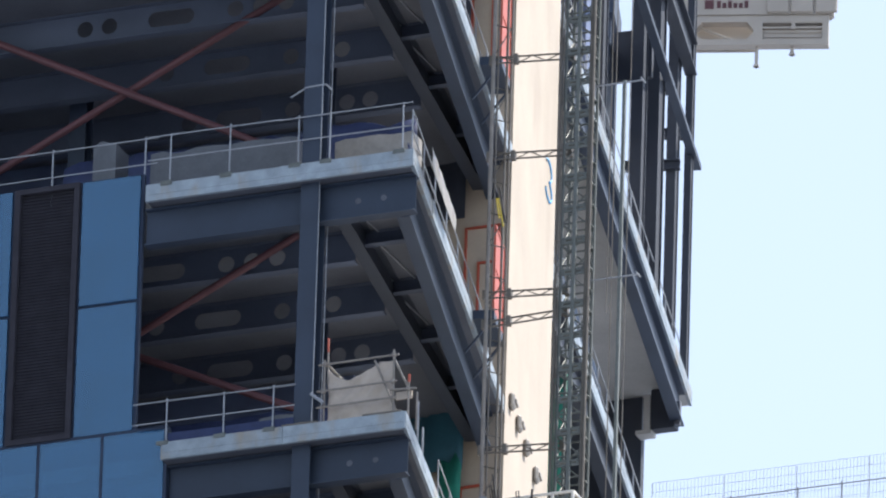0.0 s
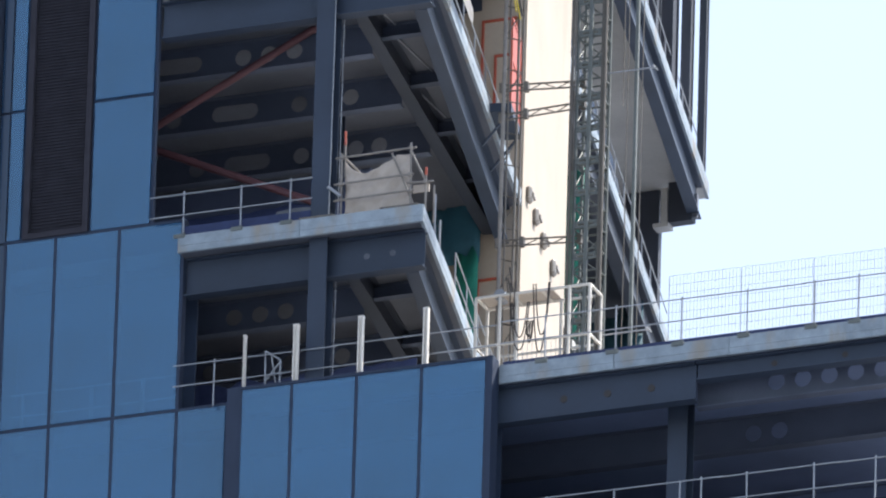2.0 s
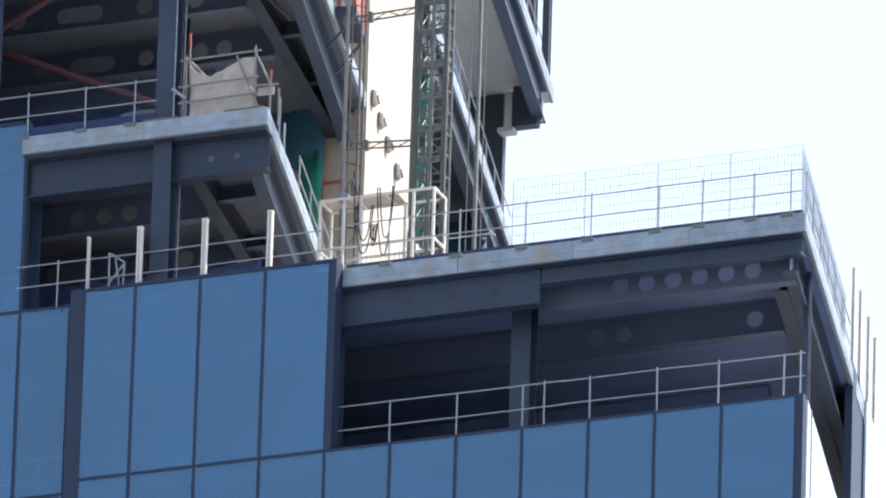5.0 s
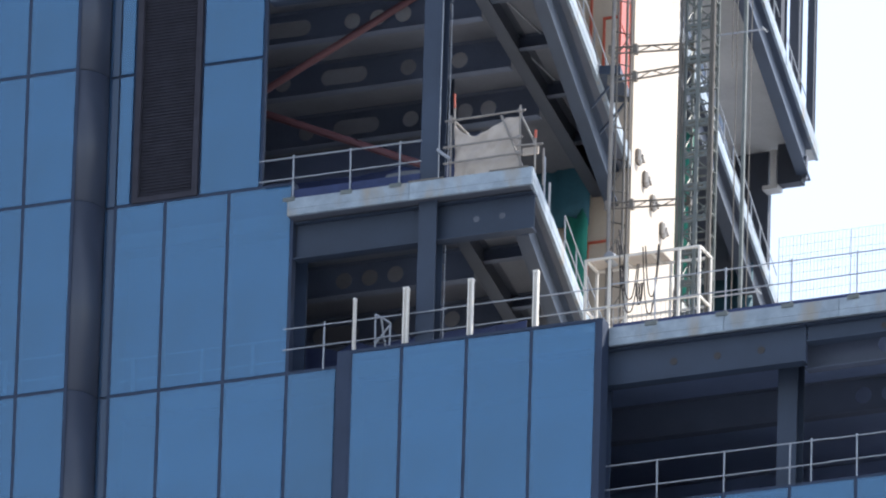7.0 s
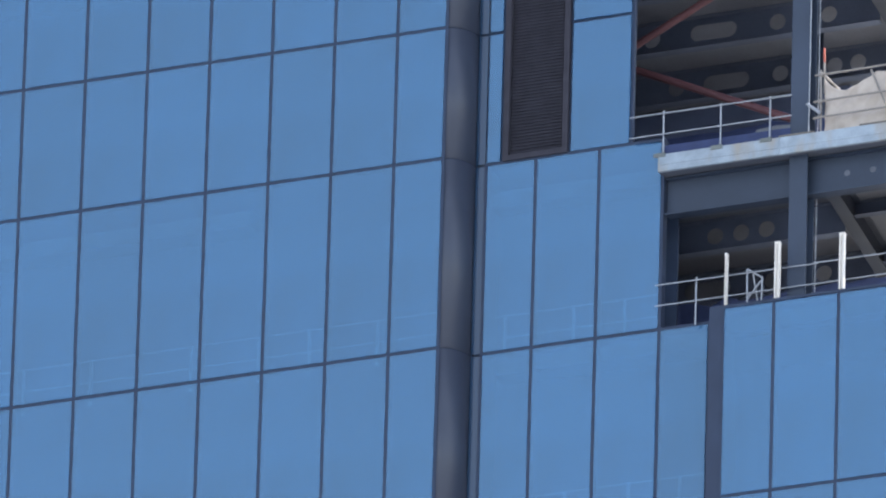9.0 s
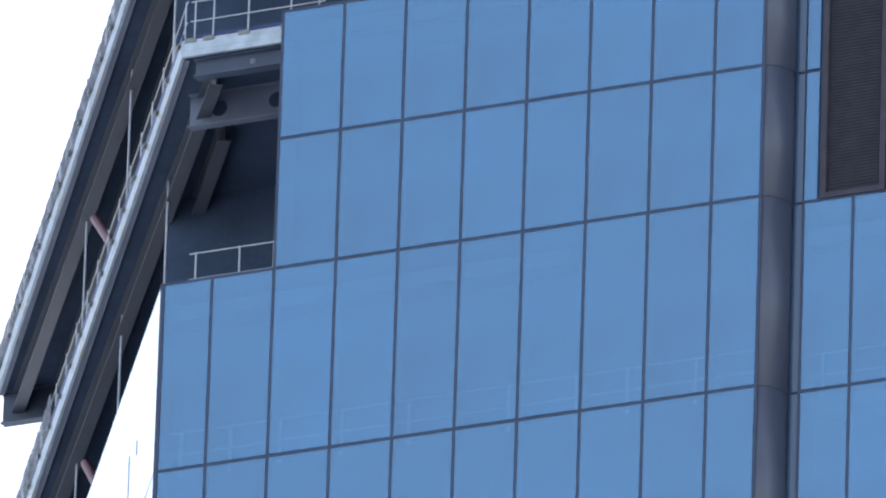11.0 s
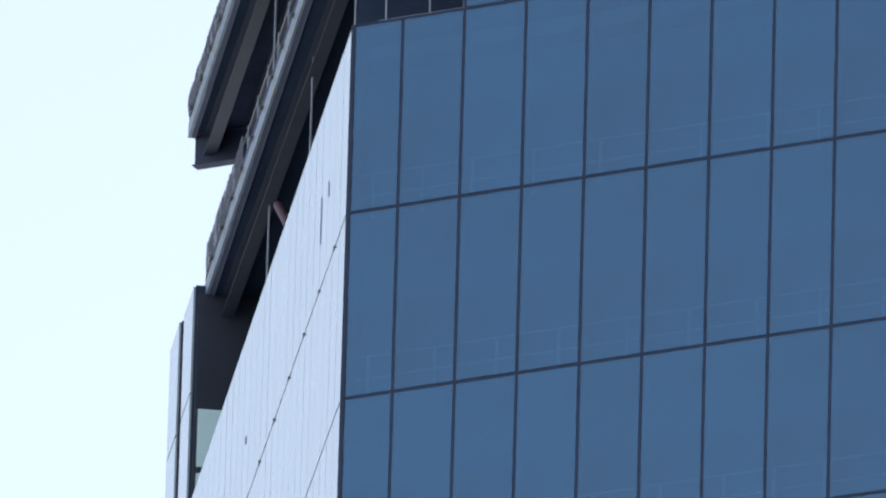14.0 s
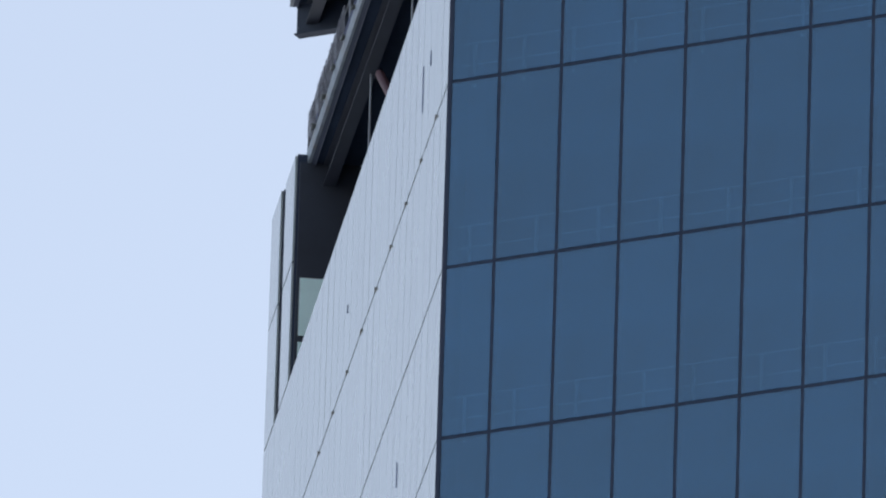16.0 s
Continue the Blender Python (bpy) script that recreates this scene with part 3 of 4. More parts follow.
for z in (L2 + 0.32, L3 + 0.32):
    cellular_beam(-3.4, 7.0, 2.4, z - 0.36, 0.8, hole_row(-2.67, 6.6, 1.4, 0.19))

# ---- columns and braces ----
def column(x, y, z0, z1, size=0.44, way=(1, 0, 0), label="dark grey steel column of H section"):
    c = thing("steel_column", label, "steel column", "steel columns", "structure")
    bm = bmesh.new()
    H_column(bm, x, y, z0, z1, size, way)
    box(bm, -size * 0.62, size * 0.62, -size * 0.62, size * 0.62, z0, z0 + 0.03, along((x, y, 0), way))
    part("section", bm, M_STEEL, c)


column(19.82, 0.73, G0, L5, 0.42)
column(27.9, 1.6, G0, T0 - 0.16)
column(33.95, 2.6, G0, T0 - 0.16, 0.14)
for y in (7.0, 13.0):
    column(19.0 + SLOPE * y, y, T0, L4, 0.4)
    column(11.5, y, T0, L4, 0.4)
for y in (6.45, 13.2, 19.9):
    for z0, z1 in ((L1 + 0.05, L2 - 0.06), (L2 + 0.32, L3 - 0.06)):
        c = thing("prop", "slim pale steel prop between two slabs", "steel prop", "slab props", "structure")
        bm = bmesh.new()
        tube(bm, (left_x(y) + 0.73, y, z0), (left_x(y) + 0.73, y, z1), 0.028, 10)
        tube(bm, (left_x(y) + 0.73, y, z0), (left_x(y) + 0.73, y, z0 + 0.02), 0.11, 10)
        part("tube", bm, M_RAIL, c)
for x, y in ((3.0, 9.0),):
    column(x, y, L1, L3, 0.4)


def brace(a, b, r=0.085):
    h = thing("brace", "red-oxide painted tubular steel brace", "steel brace", "braces", "structure")
    bm = bmesh.new()
    tube(bm, a, b, r, 10)
    part("tube", bm, M_RED, h)


brace((10.6, 3.0, 8.1), (18.9, 3.0, 3.8))
brace((18.4, 3.25, 8.35), (11.0, 3.25, 4.7))
brace((14.2, 3.0, 0.0), (18.9, 3.0, 2.35))
brace((14.2, 3.0, 0.05), (18.9, 3.0, -2.1))
brace((-13.67, 18.42, 7.44), (-11.6, 15.2, 5.2), 0.11)
brace((-13.59, 18.31, 1.18), (-12.0, 15.8, -0.6), 0.11)

# ---- concrete core ----
core = thing("core_wall", "pale cast concrete lift core, sunlit on its flank", "concrete core", kind="structure")
bm = bmesh.new()
CY0, CY1 = 13.6, 20.0
prism(bm, [(2.0, CY0), (right_x(CY0) + 0.02, CY0), (right_x(CY1) + 0.02, CY1), (2.0, CY1)], T0 - 8, 34.0)
part("wall", bm, M_CORE, core)


# ---- railings ----
def railing(name, origin, way, length, posts, base, height=1.1, label="galvanised tubular edge guard rail", clamps=True, toe=None, r=0.0175, out=-1, toe_from=0.0):
    h = thing(name, label, "guard rail", "edge guard rails")
    m = along((origin[0], origin[1], base), way)
    for s in posts:
        bm = bmesh.new()
        lean = random.uniform(-0.012, 0.012)
        tube(bm, m @ Vector((s, 0, 0.0)), m @ Vector((s + lean, 0, height + random.uniform(0.0, 0.05))), r * 1.1, 8)
        post = part("post", bm, M_RAIL, h)
        if clamps:
            bm = bmesh.new()
            box(bm, s - 0.15, s + 0.12, *sorted((0.17 * out, -0.02 * out)), 0.006, 0.03, m)
            box(bm, s - 0.15, s + 0.12, *sorted((0.19 * out, 0.165 * out)), -0.06, 0.03, m)
            box(bm, s - 0.03, s + 0.03, -0.03, 0.03, 0.03, 0.12, m)
            part("clamp", bm, M_MAST, post, "dull grey edge clamp")
    n = max(1, round(length / 3.0))
    for zz, nm in ((height - 0.03, "top_rail"), (height * 0.52, "mid_rail")):
        for k in range(n):
            a, b = length * k / n, length * (k + 1) / n
            bm = bmesh.new()
            tube(bm, m @ Vector((a - 0.05, -0.02, zz + random.uniform(-0.012, 0.012))), m @ Vector((b + 0.05, -0.02, zz + random.uniform(-0.012, 0.012))), r * 0.9, 8)
            part(nm, bm, M_RAIL, h)
    if toe:
        bm = bmesh.new()
        box(bm, toe_from, length, 0.05, 0.075, 0.0, toe, m)
        part("toe_board", bm, M_BLUE, h, "dark blue toe sheeting")
    return h


X = (1, 0, 0)
railing("guard_rail", (16.05, 0.45), X, 6.1, [0.48, 1.88, 3.5, 4.23, 5.94], L2, 1.22)
railing("guard_rail", (12.2, 0.75), X, 3.85, [1.4, 3.6], L2, 1.34, clamps=False)
railing("guard_rail", (15.92, 0.45), X, 3.7, [0.75, 2.09, 3.24], L1, 1.07, toe=0.3, toe_from=0.76)
railing("guard_rail", (16.6, 0.48), X, 7.4, [0.9], T0, 1.06, clamps=False)
railing("guard_rail", (24.2, 0.45), X, 10.35, [0.98, 2.6, 4.1, 5.6, 7.13, 8.12, 9.29, 10.12], T0, 1.10, toe=0.17)
railing("guard_rail", (23.9, 0.40), X, 10.8, [1.45, 2.97, 4.47, 4.96, 6.0, 7.52, 8.9, 10.37, 10.75], G0, 1.18, clamps=False)
railing("guard_rail", (-2.45, 0.45), X, 3.2, [0.05, 0.5, 1.36, 2.4, 3.1], L2 + 0.32, 1.0, toe=0.2)
railing("guard_rail", (-2.25, 0.45), X, 2.3, [0.1, 1.17, 2.0], L1 + 0.05, 1.35, clamps=False, toe=0.3, r=0.019)
# along the right-hand side
for z, y0, toe in ((L1, 5.4, 0.3), (L2, 0.6, 0.3), (L3, 0.6, 0.3)):
    railing("guard_rail", (right_x(y0) - 0.12, y0), U, 13.2 - y0, [0.1 + 1.75 * k for k in range(int((13.2 - y0) / 1.75) + 1)], z, 1.1, clamps=False, toe=toe)
for z, y1 in ((L3, Y3), (L4, YB)):
    n = int((y1 - 20.4) / 1.6)
    railing("guard_rail", (right_x(20.2) - 0.12, 20.2), U, (y1 - 20.4) * 1.02, [0.3 + 1.6 * k for k in range(n)], z, 1.15, clamps=False, toe=0.2)
railing("guard_rail", (TX - 0.12, 0.6), U, 8.4, [0.1 + 1.4 * k for k in range(6)], T0, 1.1, clamps=False, toe=0.2)
# along the left-hand side
for z, ye in ((L2 + 0.32, 26.0), (L3 + 0.32, 30.0)):
    ln = (ye - 0.6) / 0.838
    railing("guard_rail", (-2.5 - 0.65 * 0.3, 0.6), V, ln, [0.1 + 1.9 * k for k in range(int(ln / 1.9) + 1)], z, 1.1, toe=0.3, out=1)


def hung_net(name, origin, way, length, z0, z1, mat, label, cat="netting", bulge=0.12, step=0.35, seed=1):
    """A hanging sheet with folds and an uneven top, given thickness."""
    h = thing(name, label, cat)
    rnd = random.Random(seed)
    m = along((origin[0], origin[1], 0), way)
    n = max(3, int(length / step))
    rows = 7
    top = [z1 + rnd.uniform(-0.1, 0.06) * (z1 - z0) ** 0.5 for _ in range(n + 1)]
    ph = [rnd.uniform(-1, 1) for _ in range(n + 1)]
    bm = bmesh.new()
    vs = []
    for i in range(n + 1):
        for k in range(rows):
            a = k / (rows - 1)
            vs.append(bm.verts.new(m @ Vector((length * i / n, bulge * ph[i] * math.sin(a * math.pi * 0.9 + 0.2), z0 + (top[i] - z0) * a))))
    for i in range(n):
        for k in range(rows - 1):
            bm.faces.new((vs[i * rows + k], vs[(i + 1) * rows + k], vs[(i + 1) * rows + k + 1], vs[i * rows + k + 1]))
    ob = part("sheet", bm, mat, h)
    sol = ob.modifiers.new("thickness", "SOLIDIFY")
    sol.thickness = 0.012
    for p in ob.data.polygons:
        p.use_smooth = bulge > 0.08
    return h


hung_net("debris_netting", (left_x(6) - 0.02, 6.0), V, 28.5, L3 + 0.3, L3 + 1.05, M_NET, "crumpled grey debris netting tied to the guard rail", step=0.13, bulge=0.07, seed=3)
hung_net("debris_netting", (left_x(20) - 0.02, 20.0), V, 7.0, L2 + 0.35, L2 + 1.3, M_NET, "crumpled grey debris netting tied to the guard rail", bulge=0.05, step=0.13, seed=5)
hung_net("debris_netting", (RX + 0.02, 1.3), U, 3.6, L2 + 0.05, L2 + 0.5, M_WRAP_PALE, "pale sheeting tied inside the guard rail", seed=7, bulge=0.03)
hung_net("teal_netting", (17.0, 13.3), X, 1.35, 0.8, 4.6, M_TEAL, "dark teal netting hanging beside the concrete core", seed=8, step=0.15, bulge=0.1)
hung_net("green_netting", (17.82, 13.2), X, 0.55, -4.0, 1.1, M_GREEN, "bright green netting hanging beside the concrete core", seed=9, step=0.12, bulge=0.1)
hung_net("blue_tarpaulin", (17.1, 13.3), X, 1.15, 6.95, 14.0, M_STEEL_SHADED, "dark navy tarpaulin hanging before the concrete core", seed=11, step=0.2, bulge=0.06)
hung_net("green_netting", (right_x(23.0) - 0.55, 23.0), X, 0.5, L2 + 0.01, 7.2, M_GREEN, "green netting hanging behind the core", seed=13, step=0.2, bulge=0.15)
hung_net("teal_netting", (right_x(33.0) - 6.3, 33.0), X, 6.15, -12.0, L3 - 0.5, M_TEAL, "dark teal netting across an open storey", seed=15, bulge=0.1)
hung_net("blue_netting", (right_x(20.4) - 0.9, 20.4), U, 14.0, L3 + 0.1, L3 + 3.2, M_NAVY, "dark blue netting across an open storey", seed=17, bulge=0.1)
hung_net("blue_netting", (12.5, 3.9), X, 7.0, L1 + 0.1, L1 + 2.1, M_NET_LIFTED, "dark blue netting hung inside the open storey", seed=19, bulge=0.1)
hung_net("blue_netting", (12.5, 3.9), X, 8.4, L2 + 0.1, L2 + 2.5, M_NET_LIFTED, "dark blue netting hung inside the open storey", seed=21, bulge=0.1)
hung_net("blue_netting", (-2.0, 3.6), X, 6.0, L1 + 0.1, L1 + 1.9, M_NET_LIFTED, "dark blue netting hung inside the open storey", seed=23, bulge=0.1)
hung_net("blue_netting", (14.5, 3.2), X, 6.6, T0 + 0.1, T0 + 1.7, M_NET_LIFTED, "dark blue netting hung inside the open storey", seed=25, bulge=0.08)
hung_net("blue_netting", (18.0, 5.5), X, 14.0, G0 + 0.1, G0 + 2.4, M_NET_LIFTED, "dark blue netting hung inside the open storey", seed=27, bulge=0.08)

# dark sheets added deep in the open storeys, standing in for their shade
for nm, x0, x1, y, z0, z1 in (("partition", 7.0, 16.8, 10.6, L1, L4), ("shade_wall", -6.4, 7.0, 7.6, L1, L4), ("partition", 12.6, 31.0, 8.2, G0, T0 - 0.4), ("partition", 7.0, 21.0, 11.2, T0, L1 - 0.4)):
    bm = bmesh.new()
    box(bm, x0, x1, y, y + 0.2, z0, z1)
    tagged(part(nm, bm, M_NAVY if nm == "shade_wall" else M_DARK, None), "dark sheet added for the unlit depth of the open storey", "partition", kind="structure")
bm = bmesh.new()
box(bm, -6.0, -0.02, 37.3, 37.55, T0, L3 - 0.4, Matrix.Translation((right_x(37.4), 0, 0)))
# This upper box is added to shut out sky below the top soffit.
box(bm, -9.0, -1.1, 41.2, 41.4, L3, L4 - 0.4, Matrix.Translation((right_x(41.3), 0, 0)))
tagged(part("partition", bm, M_STEEL_SHADED, None), "dark rear end wall of the tower, upper part added to block sky", "partition", kind="structure")


# ---- mesh fence on the terrace ----
def mesh_fence(origin, way, length, z0, z1, panels):
    h = thing("mesh_fence", "tall galvanised wire mesh edge screens behind the terrace rail", "mesh fence")
    m = along((origin[0], origin[1], 0), way)
    for k in range(panels):
        a, b = length * k / panels, length * (k + 1) / panels - 0.04
        bm = bmesh.new()
        x = a
        while x <= b + 0.001:
            box(bm, x - 0.0022, x + 0.0022, -0.0025, 0.0025, z0, z1, m)
            x += (b - a) / 20
        z = z0
        while z <= z1 + 0.001:
            box(bm, a, b, 0.003, 0.007, z - 0.0022, z + 0.0022, m)
            z += (z1 - z0) / 8
        part("mesh_panel", bm, M_TIE, h)
    for k in range(panels + 1):
        bm = bmesh.new()
        tube(bm, m @ Vector((length * k / panels - 0.02, 0.03, z0 - 0.05)), m @ Vector((length * k / panels - 0.02, 0.03, z1)), 0.007, 6)
        part("post", bm, M_RAIL, h)


mesh_fence((27.9, 0.72), X, 6.6, T0 + 0.05, -5.86, 4)
mesh_fence((TX - 0.25, 0.8), U, 8.2, T0 + 0.05, -5.95, 4)


# ---- upright channel posts on the parapet and terrace flank ----
def channel_post(x, y, z0, z1, w=0.11):
    h = thing("channel_post", "pale galvanised channel post standing at the parapet", "post", "parapet posts")
    bm = bmesh.new()
    lip = min(0.035, w * 0.34)
    for dx in (-w / 2, w / 2 - lip):
        box(bm, x + dx, x + dx + lip, y - 0.05, y + 0.05, z0, z1)
    box(bm, x - w / 2 + lip, x + w / 2 - lip, y + 0.0, y + 0.012, z0, z1 - 0.02)
    box(bm, x - w / 2 - 0.006, x + w / 2 + 0.006, y - 0.056, y + 0.056, z1 - 0.05, z1 + 0.004)
    part("channel", bm, M_WHITE, h)


for x in (19.52, 21.02, 22.53):
    channel_post(x, 0.19, ROWS[3] + 0.05, -6.12)
channel_post(18.33, 0.19, ROWS[3] + 0.05, -6.22, 0.045)
for y in (8.5, 9.73, 11.2, 12.37):
    channel_post(TX + SLOPE * (y - FY) + 0.02, y, T0, -5.4, 0.08)

jig = thing("tube_frame", "small galvanised tubular trestle standing on the terrace edge", "trestle")
bm = bmesh.new()
for a, b in (((18.70, 0.5, T0), (18.68, 0.5, -6.5)), ((19.02, 0.5, T0), (19.04, 0.5, -6.75)), ((18.68, 0.5, -6.5), (19.04, 0.5, -6.75)), ((18.70, 0.5, -7.1), (19.02, 0.5, -7.05)), ((18.86, 0.9, T0), (18.80, 0.55, -6.6)), ((18.70, 0.5, -7.2), (19.02, 0.5, -6.8))):
    tube(bm, a, b, 0.022, 8)
part("tubes", bm, M_RAIL, jig)


# ---- scaffold bay with a dust sheet at the slab corner ----
sc = thing("scaffold_bay", "tube scaffold bay with sagging beige sheet on slab corner", "scaffold")
tubes = [((20.31, 0.55, L1), (20.29, 0.55, -2.05)), ((21.92, 0.55, L1), (21.90, 0.55, -2.02)), ((22.16, 1.3, L1), (22.16, 1.3, -2.75)), ((20.3, 1.5, L1), (20.3, 1.5, -2.1)),
         ((20.15, 0.55, -2.16), (22.02, 0.55, -2.14)), ((20.15, 0.50, -2.80), (22.0, 0.50, -2.78)), ((20.15, 0.50, -3.18), (22.02, 0.50, -3.16)),
         ((21.90, 0.55, -2.2), (22.24, 0.62, -2.95)), ((21.85, 0.5, -2.98), (22.42, 0.62, -2.96)), ((21.45, 0.57, -2.2), (22.0, 0.57, -3.5)), ((22.24, 0.62, L1), (22.24, 0.62, -2.72)), ((20.3, 0.55, -2.1), (20.3, 1.6, -2.1))]
for a, b in tubes:
    bm = bmesh.new()
    tube(bm, a, b, 0.025, 8)
    part("scaffold_tube", bm, M_SCAFFOLD, sc)
bm = bmesh.new()
tube(bm, (20.35, 0.6, -1.85), (20.34, 0.6, -1.52), 0.024, 8)
part("red_cap", bm, M_ORANGE, sc, "red-painted tube end")
bm = bmesh.new()
tube(bm, (22.245, 0.62, -2.80), (22.245, 0.62, -2.62), 0.032, 8)
part("red_cap", bm, M_ORANGE, sc, "red-painted tube end")
bm = bmesh.new()
tube(bm, (20.36, 0.6, -2.6), (20.35, 0.6, -1.86), 0.02, 8)
part("scaffold_tube", bm, M_SCAFFOLD, sc)
for p in ((21.9, 0.55, -2.14), (20.3, 0.55, -2.16), (21.9, 0.52, -2.78), (20.3, 0.52, -2.80), (21.92, 0.52, -3.16), (22.24, 0.6, -2.96)):
    bm = bmesh.new()
    box(bm, p[0] - 0.045, p[0] + 0.045, p[1] - 0.05, p[1] + 0.05, p[2] - 0.05, p[2] + 0.05)
    bmesh.ops.bevel(bm, geom=[e for e in bm.edges], offset=0.02, segments=1, affect="EDGES")
    part("coupler", bm, M_SCAFFOLD, sc)
bm = bmesh.new()
NX, NZ = 44, 24
g = []
for i in range(NX + 1):
    u = i / NX
    ztop = -2.22 - 0.36 * max(0.0, math.sin(math.pi * min(1.0, u / 0.78)) ** 0.8) * (1.15 - 0.75 * u)
    for k in range(NZ + 1):
        a = k / NZ
        swag = math.sin((1 - a) * 9 - 6 * abs(u - 0.36)) * (1 - abs(2 * u - 0.72)) * a
        fold = 0.035 * swag + 0.022 * math.sin(31 * u - 8 * a) * (1 - u * 0.5) + 0.03 * math.sin(7 * (u + a)) + 0.016 * math.sin(15 * (u - 1.4 * a))
        g.append(bm.verts.new((20.35 + 1.5 * u, 0.66 + fold, -3.60 + (ztop + 3.60) * a)))
for i in range(NX):
    for k in range(NZ):
        a = i * (NZ + 1) + k
        bm.faces.new((g[a], g[a + NZ + 1], g[a + NZ + 2], g[a + 1]))
sheet = part("dust_sheet", bm, M_SHEET, sc, "sagging beige dust sheet")
for p in sheet.data.polygons:
    p.use_smooth = True
sheet.modifiers.new("thickness", "SOLIDIFY").thickness = 0.008
bm = bmesh.new()
box(bm, 21.93, 22.3, 0.66, 0.70, -3.16, -2.98)
part("sheet_flap", bm, M_SHEET, sc)


for x0, x1 in ((19.44, 20.26), (21.32, 22.22)):
    pl = thing("scaffold_board", "grey timber board lying along the slab edge", "scaffold board", "scaffold boards")
    bm = bmesh.new()
    box(bm, x0, x1, 0.27, 0.50, L1 + 0.008, L1 + 0.045)
    bmesh.ops.bevel(bm, geom=[e for e in bm.edges], offset=0.008, segments=1, affect="EDGES")
    part("board", bm, M_TIE, pl)
st = thing("stub_tube", "short pale tube clamped to the front column", "scaffold tube")
bm = bmesh.new()
tube(bm, (20.02, 0.47, -2.84), (20.33, 0.45, -3.1), 0.035, 8)
part("tube", bm, M_RAIL, st)

# ---- materials stacked behind the rail of the upper floor ----
def wrapped_stack(x0, x1, y0, y1, z0, h, label, seed, mat=M_WRAP):
    t = thing("wrapped_stack", label, "stacked materials")
    rnd = random.Random(seed)
    bm = bmesh.new()
    n = max(4, int((x1 - x0) / 0.25))
    prof = []
    for i in range(n + 1):
        u = i / n
        e = min(1.0, 30 * min(u + 0.03, 1.03 - u)) ** 0.3
        prof.append((x0 + (x1 - x0) * u, h * e * rnd.uniform(0.93, 1.0)))
    fr = [[bm.verts.new((x, y, z0 + (0.02 if lo else hh))) for x, hh in prof for lo in (1, 0)] for y in (y0, y1)]
    for i in range(n):
        a, b, c, d = 2 * i, 2 * i + 1, 2 * i + 2, 2 * i + 3
        bm.faces.new((fr[0][a], fr[0][c], fr[0][d], fr[0][b]))
        bm.faces.new((fr[1][a], fr[1][b], fr[1][d], fr[1][c]))
        bm.faces.new((fr[0][b], fr[0][d], fr[1][d], fr[1][b]))
        bm.faces.new((fr[0][a], fr[1][a], fr[1][c], fr[0][c]))
    bm.faces.new((fr[0][0], fr[0][1], fr[1][1], fr[1][0]))
    bm.faces.new((fr[0][-2], fr[1][-2], fr[1][-1], fr[0][-1]))
    part("wrapping", bm, mat, t)


wrapped_stack(14.32, 14.86, 1.3, 2.0, L2, 1.70, "pallet of pale film-wrapped boards on the floor", 1)
wrapped_stack(15.65, 19.1, 1.4, 2.2, L2, 1.30, "long stack under pale wrapping film behind the rail", 2)
wrapped_stack(20.05, 21.85, 1.3, 1.9, L2, 0.97, "low stack under pale beige wrapping film behind the rail", 3, M_WRAP_PALE)
wrapped_stack(18.35, 19.3, 1.6, 2.3, L1, 0.95, "low film-wrapped bundle on the floor", 4)


# ---- builders' hoist: mast, guide frame, ties, base enclosure ----
mast = thing("hoist_mast", "tall green-grey lattice mast of a builders' hoist", "hoist mast")
MX0, MX1, MY0, MY1 = 24.42, 25.0, 3.8, 4.22
SEC = 1.508
legs = bmesh.new()
tube(legs, (0, 0, 0), (0, 0, SEC - 0.004), 0.038, 8)
leg_mesh = mesh("leg", legs, M_MAST)
tmpl = bmesh.new()
for k in range(3):
    z = SEC * k / 3 + 0.04
    for a, b in (((MX0, MY0), (MX1, MY0)), ((MX1, MY0), (MX1, MY1)), ((MX1, MY1), (MX0, MY1)), ((MX0, MY1), (MX0, MY0))):
        tube(tmpl, (*a, z), (*b, z), 0.022, 6)
        if k % 2 == 0 or a[1] == b[1]:
            tube(tmpl, (*(a if k % 2 else b), z), (*(b if k % 2 else a), z + SEC / 3), 0.018, 6)
box(tmpl, MX0 + 0.28, MX0 + 0.36, MY0 - 0.10, MY0 - 0.03, 0, SEC - 0.004)
sec_mesh = mesh("mast_section", tmpl, M_MAST)
rung = bmesh.new()
for z0, z1 in ((0.0, 0.055), (0.10, 0.155)):
    box(rung, MX0 + 0.02, MX1 - 0.02, MY0 - 0.045, MY0 - 0.02, z0, z1)
for x in (MX0 + 0.05, MX0 + 0.3, MX1 - 0.09):
    box(rung, x, x + 0.05, MY0 - 0.045, MY0 - 0.02, 0.055, 0.10)
box(rung, MX0 + 0.02, MX1 - 0.02, MY0 - 0.02, MY0 + 0.2, 0.14, 0.155)
rung_mesh = mesh("cross_plate", rung, M_MAST)
for k in range(14):
    sec = tagged(piece("mast_section", sec_mesh, mast, Matrix.Translation((0, 0, T0 + SEC * k))), kind="stuff")
    for x in (MX0, MX1):
        for y in (MY0, MY1):
            piece("leg", leg_mesh, sec, Matrix.Translation((x, y, 0)))
    for z in (0.04, 0.794):
        piece("cross_plate", rung_mesh, sec, Matrix.Translation((0, 0, z)))
bm = bmesh.new()
tube(bm, (MX1 + 0.08, MY0 - 0.06, T0), (MX1 + 0.08, MY0 - 0.06, 13.4), 0.04, 8)
tube(bm, (MX1 + 0.02, MY0 - 0.08, T0), (MX1 + 0.02, MY0 - 0.08, 13.4), 0.016, 8)
part("conduit", bm, M_TIE, mast)
